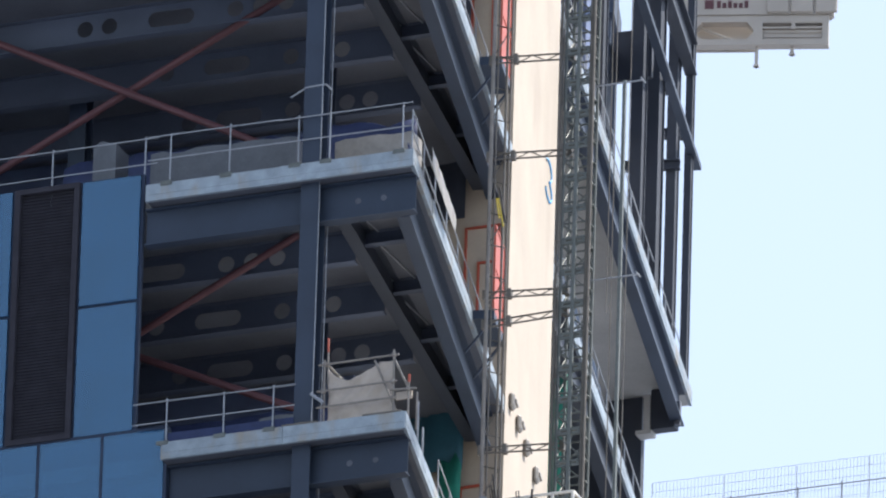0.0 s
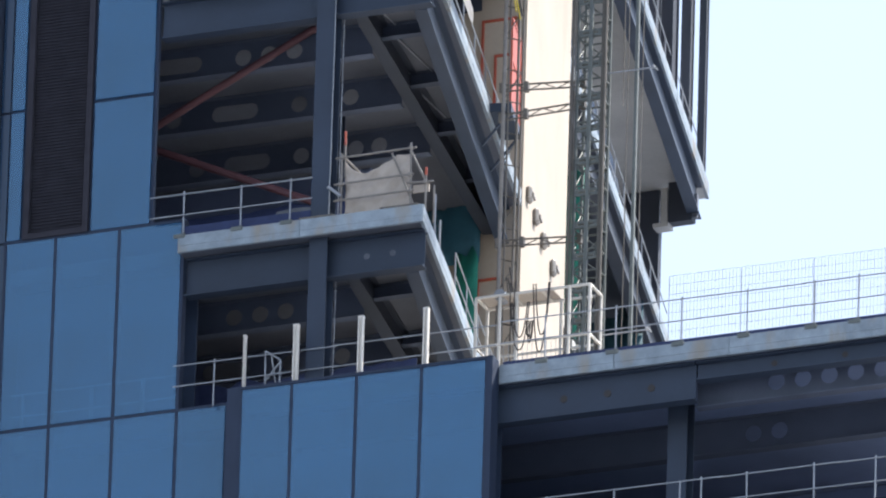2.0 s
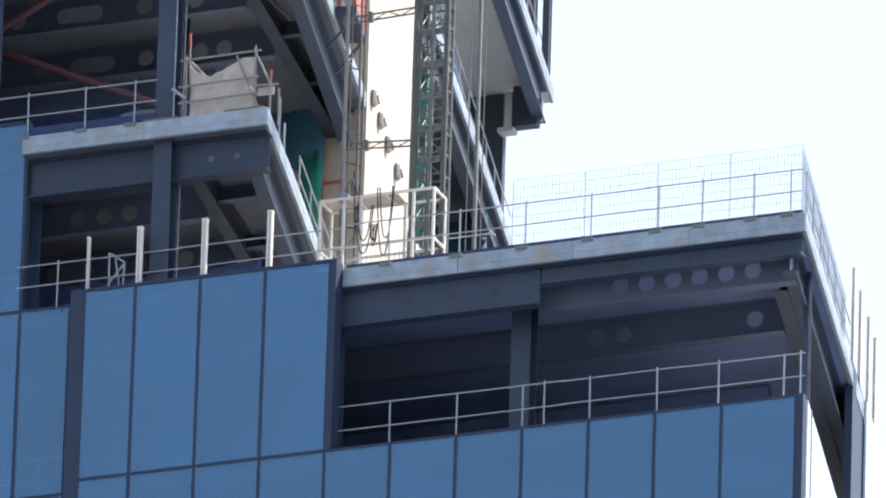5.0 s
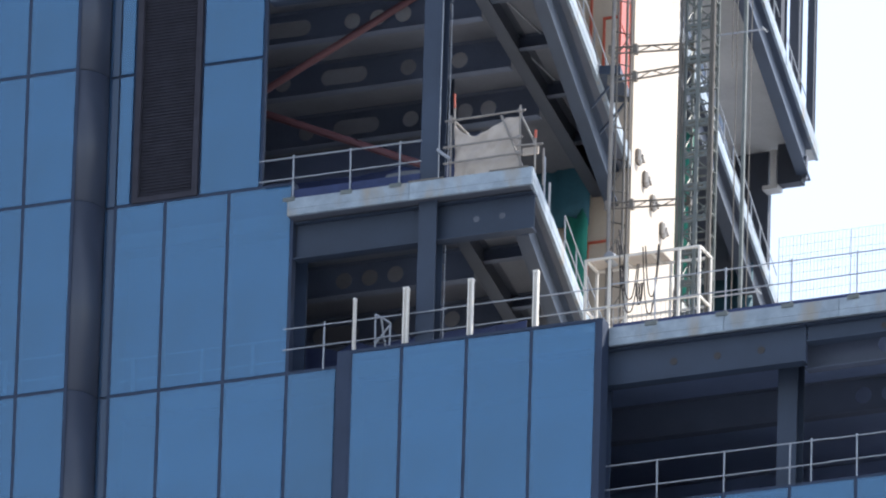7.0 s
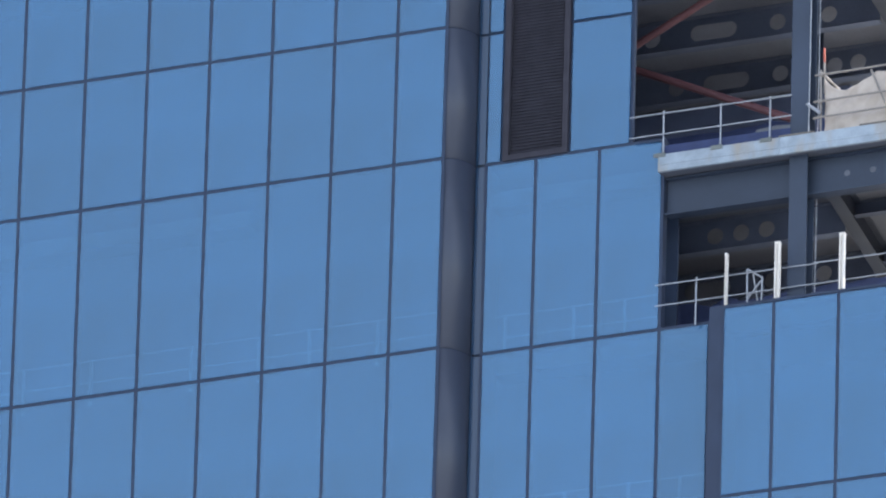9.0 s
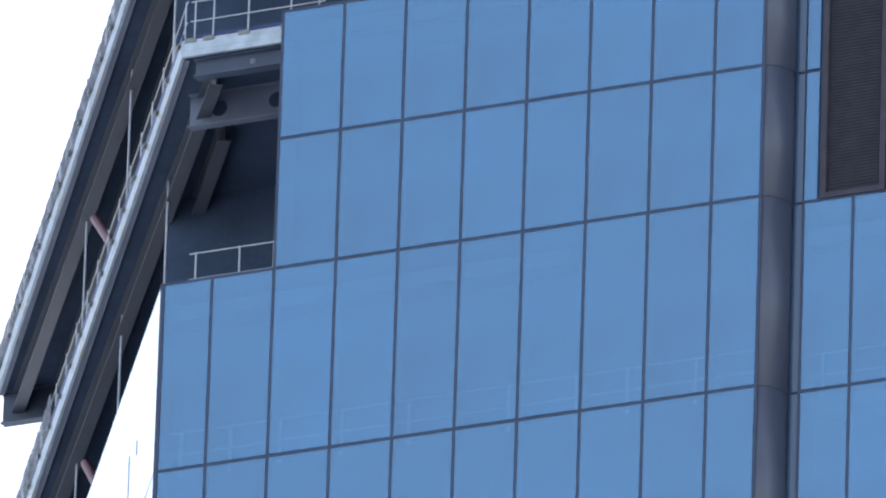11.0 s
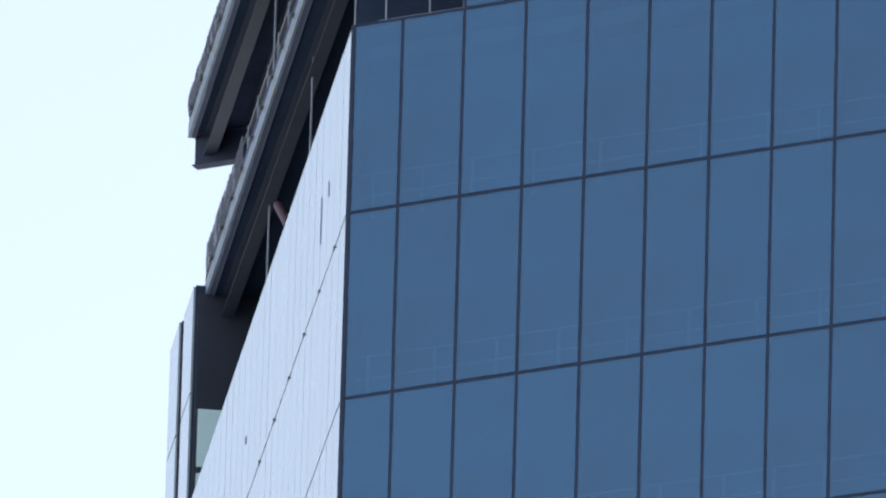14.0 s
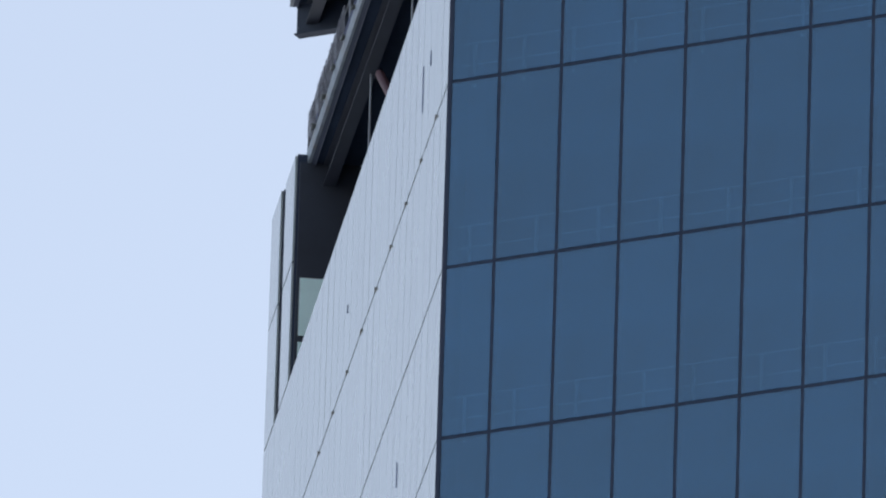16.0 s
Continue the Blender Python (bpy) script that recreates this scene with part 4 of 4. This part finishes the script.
bm = bmesh.new()
tube(bm, (MX0 - 0.10, MY0 - 0.06, T0), (MX0 - 0.10, MY0 - 0.06, 13.4), 0.034, 8)
tube(bm, (MX0 - 0.03, MY0 - 0.08, T0), (MX0 - 0.03, MY0 - 0.08, 13.4), 0.016, 8)
part("conduit", bm, M_TIE, mast)

gf = thing("hoist_guide_frame", "pair of tall steel tubes with lattice bracing beside the hoist", "hoist frame")
for x, y, r in ((22.74, 3.7, 0.046), (22.83, 3.75, 0.02), (22.98, 3.9, 0.03), (23.04, 4.0, 0.024)):
    bm = bmesh.new()
    tube(bm, (x, y, T0), (x, y, 13.4), r, 10)
    part("upright", bm, M_SCAFFOLD if r > 0.04 else M_TIE, gf)
bm = bmesh.new()
z, k = T0 + 0.3, 0
while z < 13:
    tube(bm, (22.74, 3.7, z), (23.02, 4.0, z + (0.0 if k % 2 else 0.75)), 0.016, 6)
    tube(bm, (22.74, 3.7, z), (23.02, 4.0, z), 0.016, 6)
    z += 0.75
    k += 1
tagged(part("lacing", bm, M_TIE, gf), kind="stuff")


def mast_tie(z, rise=0.0):
    t = thing("mast_tie", "light lattice tie of brown-grey steel between hoist mast and frame", "mast tie", "mast ties")
    a0, a1 = Vector((22.68, 3.75, z)), Vector((MX0 + 0.05, 4.05, z + rise))
    bm = bmesh.new()
    for dz in (0.07, -0.07):
        tube(bm, a0 + Vector((0, 0, dz)), a1 + Vector((0, 0, dz)), 0.022, 8)
    for k in range(6):
        p, q = a0.lerp(a1, k / 6), a0.lerp(a1, (k + 1) / 6)
        s = 0.07 if k % 2 else -0.07
        tube(bm, p + Vector((0, 0, s)), q + Vector((0, 0, -s)), 0.013, 6)
    part("lattice", bm, M_TIE, t)
    for p in (a0, a0.lerp(a1, 0.3), a1):
        bm = bmesh.new()
        box(bm, p.x - 0.05, p.x + 0.05, p.y - 0.06, p.y + 0.06, p.z - 0.11, p.z + 0.11)
        part("clamp", bm, M_TIE, t)


for z, rise in ((6.09, 0.0), (3.78, 0.0), (0.48, 0.0), (-0.22, 0.2), (-3.19, 0.0), (10.1, 0.0)):
    mast_tie(z, rise)

gp = thing("guide_pole", "tall pale steel cable guide pole standing on the terrace", "guide pole")
bm = bmesh.new()
box(bm, 25.685, 25.755, 3.96, 4.04, T0, 5.3)
part("pole", bm, M_MAST, gp)
for z in (0.62, -5.55, 5.25):
    bm = bmesh.new()
    tube(bm, (MX1, 4.0, z), (26.15, 4.0, z), 0.018, 6)
    tube(bm, (26.15, 3.85, z), (26.15, 4.15, z), 0.018, 6)
    tube(bm, (25.5, 3.88, z - 0.06), (26.1, 3.88, z - 0.06), 0.014, 6)
    part("bracket", bm, M_RAIL, gp)
cab = thing("hoist_cable", "thin pale steel hoist cables hanging in a pair", "cable")
for x in (25.42, 25.52, 25.86):
    bm = bmesh.new()
    tube(bm, (x, 4.0, T0 if x > 25.5 else -0.2), (x, 4.0, 13.4), 0.013, 6)
    part("strand", bm, M_TIE, cab)

# base enclosure
en = thing("hoist_enclosure", "white framed hoist base enclosure with mesh sides and a pale roof", "hoist enclosure")
EX0, EX1, EY0, EY1, EZ = 22.48, 25.12, 3.1, 3.76, -4.72
for x, y in ((EX0, EY0), (EX0 + 0.55, EY0 + 0.02), (EX0 + 0.95, EY0), (24.65, EY0), (EX1, EY0), (EX0, EY1), (24.2, EY1), (EX1, EY1), (EX0 + 0.3, EY1)):
    bm = bmesh.new()
    box(bm, x - 0.03, x + 0.03, y - 0.03, y + 0.03, T0, EZ)
    bmesh.ops.bevel(bm, geom=[e for e in bm.edges], offset=0.008, segments=1, affect="EDGES")
    part("frame_post", bm, M_WHITE, en)
for a, b in (((EX0, EY0), (EX1, EY0)), ((EX1, EY0), (EX1, EY1)), ((EX1, EY1), (EX0, EY1)), ((EX0, EY1), (EX0, EY0)), ((24.0, EY0), (24.0, EY1)), ((23.3, EY0), (23.3, EY1))):
    for z in (EZ, EZ - 1.15, T0 + 0.08):
        if z < EZ and a[0] in (24.0, 23.3):
            continue
        m = along((a[0], a[1], 0), (b[0] - a[0], b[1] - a[1], 0))
        bm = bmesh.new()
        box(bm, 0, math.hypot(b[0] - a[0], b[1] - a[1]), -0.025, 0.025, z - 0.025, z + 0.025, m)
        part("frame_rail", bm, M_WHITE, en)
bm = bmesh.new()
box(bm, EX0 + 0.05, 24.2, EY0 + 0.05, EY1, EZ + 0.026, EZ + 0.05)
part("roof_sheet", bm, M_SHEET, en)
bm = bmesh.new()
for side in (EY0 + 0.05, EY1 - 0.05):
    x = EX0 + 0.1
    while x < EX1:
        box(bm, x - 0.004, x + 0.004, side - 0.004, side + 0.004, T0 + 0.1, EZ - 1.15 if side < 4 else EZ)
        x += 0.11
    for k in range(8):
        box(bm, EX0, EX1, side - 0.004, side + 0.004, T0 + 0.2 * k + 0.1, T0 + 0.2 * k + 0.108)
tagged(part("mesh_side", bm, M_RAIL, en), kind="stuff")
bm = bmesh.new()
tube(bm, (22.95, 3.25, EZ + 0.1), (22.95, 3.55, EZ + 0.1), 0.13, 14)
part("pulley", bm, M_RAIL, en)

hose = thing("cable_loops", "dark rubber cables hanging in loops on the enclosure", "cable")
for x0, x1, top, dip in ((23.33, 23.76, -5.0, 1.1), (23.38, 23.72, -5.0, 0.8), (23.84, 24.2, -4.6, 1.6), (23.9, 24.23, -4.6, 1.2), (23.72, 23.84, -5.45, 0.5), (23.76, 23.86, -5.45, 0.42), (23.70, 23.80, -5.45, 0.36), (23.30, 23.42, -4.5, 1.0)):
    cu = bpy.data.curves.new("cable_loop", "CURVE")
    cu.dimensions = "3D"
    cu.bevel_depth = 0.014
    sp = cu.splines.new("POLY")
    sp.points.add(24)
    for k in range(25):
        u = k / 24
        sp.points[k].co = (x0 + (x1 - x0) * u, EY0 - 0.1, top - dip * (1 - abs(2 * u - 1) ** 2.6), 1)
    cu.materials.append(M_CABLE)
    o = new("cable_loop", cu)
    o.parent = hose
sl = thing("webbing_sling", "yellow and dark lifting slings hanging on the hoist frame", "sling")
for z0, z1, dx in ((2.0, 2.7, 0), (-4.9, -4.1, 0.03)):
    bm = bmesh.new()
    tube(bm, (22.98 + dx, 3.6, z1), (23.12 + dx, 3.6, z0), 0.016, 6)
    tube(bm, (22.94 + dx, 3.6, z1), (23.02 + dx, 3.6, z0 + 0.2), 0.013, 6)
    part("strap", bm, M_YELLOW if dx == 0 else M_CABLE, sl)
    bm = bmesh.new()
    tube(bm, (23.0 + dx, 3.62, z1 + 0.25), (23.15 + dx, 3.62, z0 + 0.1), 0.02, 6)
    part("strap", bm, M_CABLE, sl)
for x0, w, h, y in ((23.6, 0.35, 0.9, 3.25), (24.45, 0.4, 1.15, 3.25), (22.7, 0.45, 1.2, 4.2)):
    bx = thing("plant_box", "grey steel equipment box inside the hoist enclosure", "equipment box", "equipment boxes")
    bm = bmesh.new()
    box(bm, x0, x0 + w, y, y + 0.4, T0, T0 + h)
    bmesh.ops.bevel(bm, geom=[e for e in bm.edges], offset=0.02, segments=1, affect="EDGES")
    casing = part("casing", bm, M_DECK_PALE, bx)
    bm = bmesh.new()
    box(bm, x0 + 0.05, x0 + w - 0.05, y - 0.012, y, T0 + h * 0.2, T0 + h * 0.9)
    part("door", bm, M_RAIL, casing)

# landing gates at each floor
for z in (L2, L3):
    lg = thing("landing_gate", "orange steel landing gate with a platform at the slab edge", "landing gate", "landing gates")
    m = along((right_x(9.0) + 0.45, 9.0, 0), U)
    bm = bmesh.new()
    for a, b, c, d in ((0, 0.05, 0, 2.1), (1.35, 1.4, 0, 2.1), (0.05, 1.35, 0, 0.06), (0.05, 1.35, 2.04, 2.1), (0.05, 1.35, 1.05, 1.1)):
        box(bm, a, b, -0.03, 0.03, z + c, z + d, m)
    gate = part("gate_frame", bm, M_ORANGE, lg)
    bm = bmesh.new()
    box(bm, 0.05, 1.35, -0.012, 0.012, z + 0.06, z + 2.04, m)
    part("gate_panel", bm, M_ORANGE, gate)
    bm = bmesh.new()
    box(bm, -0.1, 1.5, -0.05, 0.9, z - 0.22, z - 0.02, m)
    tube(bm, m @ Vector((0, 0.0, z - 0.2)), m @ Vector((0, 0.6, z - 1.0)), 0.03, 6)
    tube(bm, m @ Vector((1.4, 0.0, z - 0.2)), m @ Vector((1.4, 0.6, z - 1.0)), 0.03, 6)
    part("platform", bm, M_STEEL, lg)

# red-edged door frames and anchor brackets on the core
for x0, x1, z0, z1 in ((18.15, 19.0, 4.7, 6.83), (18.47, 19.0, 4.7, 5.95), (18.2, 18.75, -1.6, 0.5), (18.15, 18.7, 10.9, 12.6)):
    d = thing("opening_frame", "thin red-painted frame round an opening in the core", "door frame", "core opening frames")
    bm = bmesh.new()
    for a, b, c, e in ((x0, x0 + 0.05, z0, z1), (x1 - 0.05, x1, z0, z1), (x0 + 0.05, x1 - 0.05, z1 - 0.05, z1)):
        box(bm, a, b, CY0 - 0.05, CY0 - 0.002, c, e)
    part("frame", bm, M_ORANGE, d)
for y, z in ((14.22, 2.74), (15.28, 2.66), (16.43, 2.58), (17.9, 2.55)):
    b = thing("anchor_bracket", "dark climbing-form anchor bracket on the core flank", "bracket", "core brackets")
    m = along((right_x(y) + 0.02, y, z), U)
    bm = bmesh.new()
    box(bm, -0.16, 0.16, -0.13, 0.0, -0.20, 0.16, m)
    bmesh.ops.bevel(bm, geom=[e for e in bm.edges], offset=0.05, segments=1, affect="EDGES")
    box(bm, -0.05, 0.3, -0.17, -0.02, -0.05, 0.02, m)
    part("plate", bm, M_WRAP_PALE, b)
mk = thing("blue_mark", "blue spray-painted number 3 on the concrete", "paint mark")
cu = bpy.data.curves.new("stroke", "CURVE")
cu.dimensions, cu.bevel_depth = "3D", 0.032
sp = cu.splines.new("POLY")
sp.points.add(28)
for k in range(29):
    half, u = (0, k / 14) if k < 15 else (1, (k - 14) / 14)
    ang = radians(150 - 225 * u) if half == 0 else radians(75 - 225 * u)
    yy = 18.85 + (0.42 if half == 0 else 0.5) * math.cos(ang)
    sp.points[k].co = (right_x(yy) + 0.025, yy, (10.50 if half == 0 else 10.03) + 0.23 * math.sin(ang), 1)
cu.materials.append(M_PAINT)
o = new("stroke", cu)
o.parent = mk

# ---- bare steel on the top floor at the rear ----
def rear_column(y, w, z1, inset=0.12):
    c = thing("steel_column", "tall dark steel column on the bare upper floor", "steel column", "upper columns", "structure")
    bm = bmesh.new()
    H_column(bm, right_x(y) - inset, y, L4, z1, w, (1, 0, 0))
    box(bm, -w * 0.4, w * 0.4, -w * 0.4, w * 0.4, L4, z1, along((right_x(y) - inset, y, 0), (1, 0, 0)))
    part("section", bm, M_STEEL_SHADED, c)


for y, w, back in ((36.0, 0.30, 0.57), (37.1, 0.40, 0.35), (40.7, 0.25, 0.41), (41.6, 0.18, 0.13), (29.6, 0.3, 0.57)):
    rear_column(y, w, 30.0, back)
edge_beam("edge_beam", (right_x(20.2) - 0.12, 20.2), (right_x(41.55) - 0.12, 41.55), L5 + 0.08, 0.85, "dark steel edge beam of the bare upper frame", mat=M_STEEL_SHADED)
an = thing("edge_angle", "pale galvanised steel angle spanning the upper columns", "steel angle", kind="structure")
bm = bmesh.new()
a, b = Vector((right_x(20.2), 20.2, 21.43)), Vector((right_x(42.45), 42.45, 21.43))
m = along(a, b - a)
box(bm, 0, (b - a).length, -0.06, 0.0, -0.14, 0.0, m)
box(bm, 0, (b - a).length, 0.0, 0.15, -0.14, -0.12, m)
part("angle", bm, M_STEEL, an)
for y, z, w in ((39.2, 22.1, 0.5), (41.6, 22.0, 0.5), (40.6, 20.75, 1.2)):
    edge_beam("cross_beam", (right_x(y) - 0.4 - w, y - 0.3), (right_x(y) - 0.2, y), z, 0.24, "short dark steel cross beam", width=0.2, mat=M_STEEL_SHADED)
# hung plant below the rear corner of the slab
hb = thing("soffit_box", "pale boxed bracket below the rear slab corner", "bracket", kind="structure")
bm = bmesh.new()
box(bm, 11.97, 12.58, 40.9, 41.2, 13.84, L4 - 0.38)
part("box", bm, M_STEEL_SHADED, hb)
bm = bmesh.new()
box(bm, 11.80, 11.96, 40.85, 41.0, 13.84, 14.75)
box(bm, 11.60, 12.0, 40.85, 41.2, 13.73, 13.835)
part("angle", bm, M_DECK_PALE, hb)
bm = bmesh.new()
box(bm, 12.60, 12.72, 40.9, 41.0, 13.9, 14.5)
part("side_plate", bm, M_DECK, hb)

# pale green pane at the far end of the west flank
gpn = thing("glass_screen", "pale green glass screen standing in the end bay", "glass screen")
m = along((-2.70, 0.02, 0), V)
bm = bmesh.new()
box(bm, 30.36, 30.40, -1.9, -0.12, -1.95, -0.48, m)
box(bm, 30.36, 30.40, -1.9, -0.12, ROWS[2], -2.12, m)
part("pane", bm, M_MINT, gpn)
# Added sheet shuts out the sky and darkens the end bay.
bm = bmesh.new()
box(bm, 30.42, 30.54, -13.0, -0.05, ROWS[2] - 0.4, 2.5, m)
tagged(part("partition", bm, M_STEEL_SHADED, None), "dark sheet added to close off the end of the open storey", "partition", kind="structure")

# ---- tower crane counter-jib behind the tower ----
CZ = 0.49
cr = thing("tower_crane", "greyish white machinery deck of a tower crane behind the building", "tower crane")
CYB = 55.0
bm = bmesh.new()
box(bm, 6.9, 11.0, CYB, CYB + 0.35, 31.13, 34.0)
bmesh.ops.bevel(bm, geom=[e for e in bm.edges], offset=0.05, segments=2, affect="EDGES")
part("machine_house", bm, M_CRANE, cr)
def plate(bm, pts, y0, y1):
    """An upright plate with the outline pts (x, z)."""
    fr, bk = [bm.verts.new((x, y0, z)) for x, z in pts], [bm.verts.new((x, y1, z)) for x, z in pts]
    n = len(pts)
    for k in range(n):
        bm.faces.new((fr[k], fr[(k + 1) % n], bk[(k + 1) % n], bk[k]))
    bm.faces.new(fr[::-1])
    bm.faces.new(bk)


bm = bmesh.new()
for a, b, c, d in ((6.95, 10.88, 30.35, 30.50), (6.95, 10.88, 30.98, 31.13), (6.95, 7.49, 30.50, 30.98), (8.97, 9.2, 30.50, 30.98), (10.72, 10.88, 30.50, 30.98)):
    box(bm, a, b, CYB + 0.02, CYB + 0.34, c, d)
for x, s1 in ((7.49, 1), (8.97, -1)):
    for z, s2 in ((30.50, 1), (30.98, -1)):
        plate(bm, [(x, z), (x + 0.17 * s1, z), (x, z + 0.2 * s2)], CYB + 0.03, CYB + 0.34)
part("deck_frame", bm, M_CRANE, cr)
bm = bmesh.new()
box(bm, 6.95, 8.98, CYB + 0.55, CYB + 0.6, 30.39, 31.09)
box(bm, 9.1, 10.8, CYB + 0.12, CYB + 0.18, 30.39, 30.83)
box(bm, 9.1, 10.8, CYB + 0.30, CYB + 0.34, 30.80, 31.05)
part("deck_panel", bm, M_CRANE, cr)
bm = bmesh.new()
for z in (30.57, 30.70):
    box(bm, 9.25, 10.68, CYB + 0.085, CYB + 0.125, z, z + 0.06)
part("panel_rib", bm, M_CRANE, cr)
bm = bmesh.new()
tube(bm, (7.55, CYB + 0.3, 30.96), (8.75, CYB + 0.3, 30.47), 0.035, 8)
part("diagonal_strut", bm, M_CRANE, cr)
for x0, x1, l, r in ((9.24, 9.56, 0.14, 0), (9.60, 9.94, 0, 0), (10.02, 10.30, 0, 0), (10.35, 10.64, 0, 0.14)):
    bm = bmesh.new()
    plate(bm, [(x0, 30.85), (x1, 30.85), (x1 - r, 30.95), (x0 + l, 30.95)], CYB + 0.27, CYB + 0.3)
    part("grille", bm, M_CABLE, cr)
bm = bmesh.new()
box(bm, 9.2, 10.72, CYB + 0.03, CYB + 0.2, 30.80, 30.85)
box(bm, 9.2, 10.72, CYB + 0.03, CYB + 0.2, 30.95, 30.99)
box(bm, 9.93, 10.03, CYB + 0.0, CYB + 0.2, 30.76, 30.99)
part("grille_surround", bm, M_CRANE, cr)
for x, z0 in ((9.05, 29.80), (9.95, 30.12)):
    bm = bmesh.new()
    tube(bm, (x, CYB + 0.2, z0), (x, CYB + 0.2, 30.4), 0.045, 8)
    tube(bm, (x, CYB + 0.2, z0), (x, CYB + 0.2, z0 + 0.05), 0.08, 8)
    part("stub_leg", bm, M_CRANE, cr)
bm = bmesh.new()
box(bm, 7.72, 7.95, CYB - 0.012, CYB + 0.05, 31.34, 31.58)
part("logo_patch", bm, M_RED, cr, "small red square emblem")
bm = bmesh.new()
for k in range(6):
    box(bm, 8.03 + 0.14 * k, 8.13 + 0.14 * k, CYB - 0.012, CYB + 0.05, 31.36, 31.50 + (0.06 if k in (0, 2, 5) else 0))
part("lettering_bar", bm, M_RED, cr, "plain dark red bars")
for k in range(3):
    bm = bmesh.new()
    box(bm, 9.3 + 0.62 * k, 9.86 + 0.62 * k, CYB - 0.08, CYB + 0.02, 31.2, 33.8)
    bmesh.ops.bevel(bm, geom=[e for e in bm.edges], offset=0.03, segments=1, affect="EDGES")
    part("ballast_block", bm, M_CRANE, cr)
bm = bmesh.new()
box(bm, 3.2, 5.4, CYB + 0.2, CYB + 2.6, 31.36, 32.2)
part("slew_deck", bm, M_STEEL, cr)
bm = bmesh.new()
for x in (3.4, 5.2):
    for y in (CYB + 0.6, CYB + 2.4):
        box(bm, x - 0.1, x + 0.1, y - 0.1, y + 0.1, GROUND, 31.4)
z = GROUND
while z < 29:
    tube(bm, (3.4, CYB + 0.6, z), (5.2, CYB + 0.6, z + 2), 0.06, 6)
    tube(bm, (5.2, CYB + 2.4, z), (3.4, CYB + 2.4, z + 2), 0.06, 6)
    z += 2
part("crane_mast", bm, M_STEEL, cr)

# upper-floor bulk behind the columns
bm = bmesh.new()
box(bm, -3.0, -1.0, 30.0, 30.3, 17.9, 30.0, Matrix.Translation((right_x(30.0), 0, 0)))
tagged(part("partition", bm, M_DARK, None), "plain dark wall above the bare floor", "partition", kind="structure")

# service conduits under the corner soffits and beside the front column
for z in (L2, L3):
    for x, y0, y1 in ((19.85, 2.4, 3.35), (20.25, 2.4, 3.35), (20.05, 4.1, 5.95), (19.55, 4.8, 5.95), (19.4, 6.8, 8.4)):
        c = thing("conduit", "pale galvanised conduit clipped below the metal deck", "conduit", "soffit conduits")
        bm = bmesh.new()
        tube(bm, (x, y0, z - 0.40), (x + 0.03 * (y1 - y0), y1, z - 0.40), 0.018, 8)
        part("tube", bm, M_RAIL, c)
for x, y, z0, z1 in ((20.045, 0.505, L1, L2 - 0.4), (20.045, 0.505, L2, L3 - 0.4), (20.07, 0.95, L2, L3 - 0.4), (20.07, 0.95, L1, L2 - 0.4), (20.07, 0.95, T0, L1 - 0.4)):
    c = thing("hanging_cable", "thin pale cable hanging beside the front column", "cable", "hanging cables")
    bm = bmesh.new()
    tube(bm, (x, y, z0), (x + 0.01, y, z1), 0.011, 6)
    part("strand", bm, M_RAIL, c)
for z in (4.4,):
    c = thing("column_clamp", "small steel bracket clamped round the front column", "bracket")
    bm = bmesh.new()
    tube(bm, (19.3, 0.5, z - 0.12), (19.62, 0.55, z + 0.08), 0.02, 6)
    tube(bm, (19.62, 0.52, z + 0.08), (20.12, 0.52, z + 0.1), 0.02, 6)
    tube(bm, (20.12, 0.52, z + 0.1), (20.25, 0.55, z - 0.05), 0.02, 6)
    part("bar", bm, M_RAIL, c)

# Added sheet in place of the west storeys' own shade.
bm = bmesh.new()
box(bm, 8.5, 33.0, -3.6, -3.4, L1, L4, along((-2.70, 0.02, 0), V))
tagged(part("shade_wall", bm, M_NAVY, None), "dark sheet added for the unlit depth of the west storeys", "partition", kind="structure")
cr.matrix_basis = Matrix.Translation((7.15, CYB, CZ)) @ Matrix.Rotation(radians(17), 4, "Z") @ Matrix.Translation((-7.3, -CYB, 0))

for x, y, h in ((21.75, 2.6, 1.25), (21.65, 3.3, 0.95)):
    c = thing("edge_post", "single pale galvanised post at the slab edge", "post", "edge posts")
    bm = bmesh.new()
    tube(bm, (right_x(y) - 0.12, y, L1), (right_x(y) - 0.12, y, L1 + h), 0.026, 8)
    box(bm, right_x(y) - 0.2, right_x(y) - 0.04, y - 0.08, y + 0.08, L1, L1 + 0.02)
    part("tube", bm, M_RAIL, c)

bm = bmesh.new()
box(bm, 4.6, 11.6, 1.2, 1.4, 19.4, 21.8, along((right_x(25.4), 25.4, 0), U))
tagged(part("partition", bm, M_STEEL_SHADED, None), "dark steel panelling between the upper columns", "partition", kind="structure")
bm = bmesh.new()
box(bm, 12.60, 13.62, 36.2, 36.32, 20.95, 22.25)
tagged(part("partition", bm, M_STEEL_SHADED, None), "dark steel panelling between the upper columns", "partition", kind="structure")
bm = bmesh.new()
box(bm, 5.0, 5.3, 1.2, 1.4, L4, 19.4, along((right_x(25.4), 25.4, 0), U))
box(bm, 11.2, 11.5, 1.2, 1.4, L4, 19.4, along((right_x(25.4), 25.4, 0), U))
tagged(part("panel_posts", bm, M_STEEL_SHADED, None), "two dark steel posts below the panelling", "steel post", kind="structure")
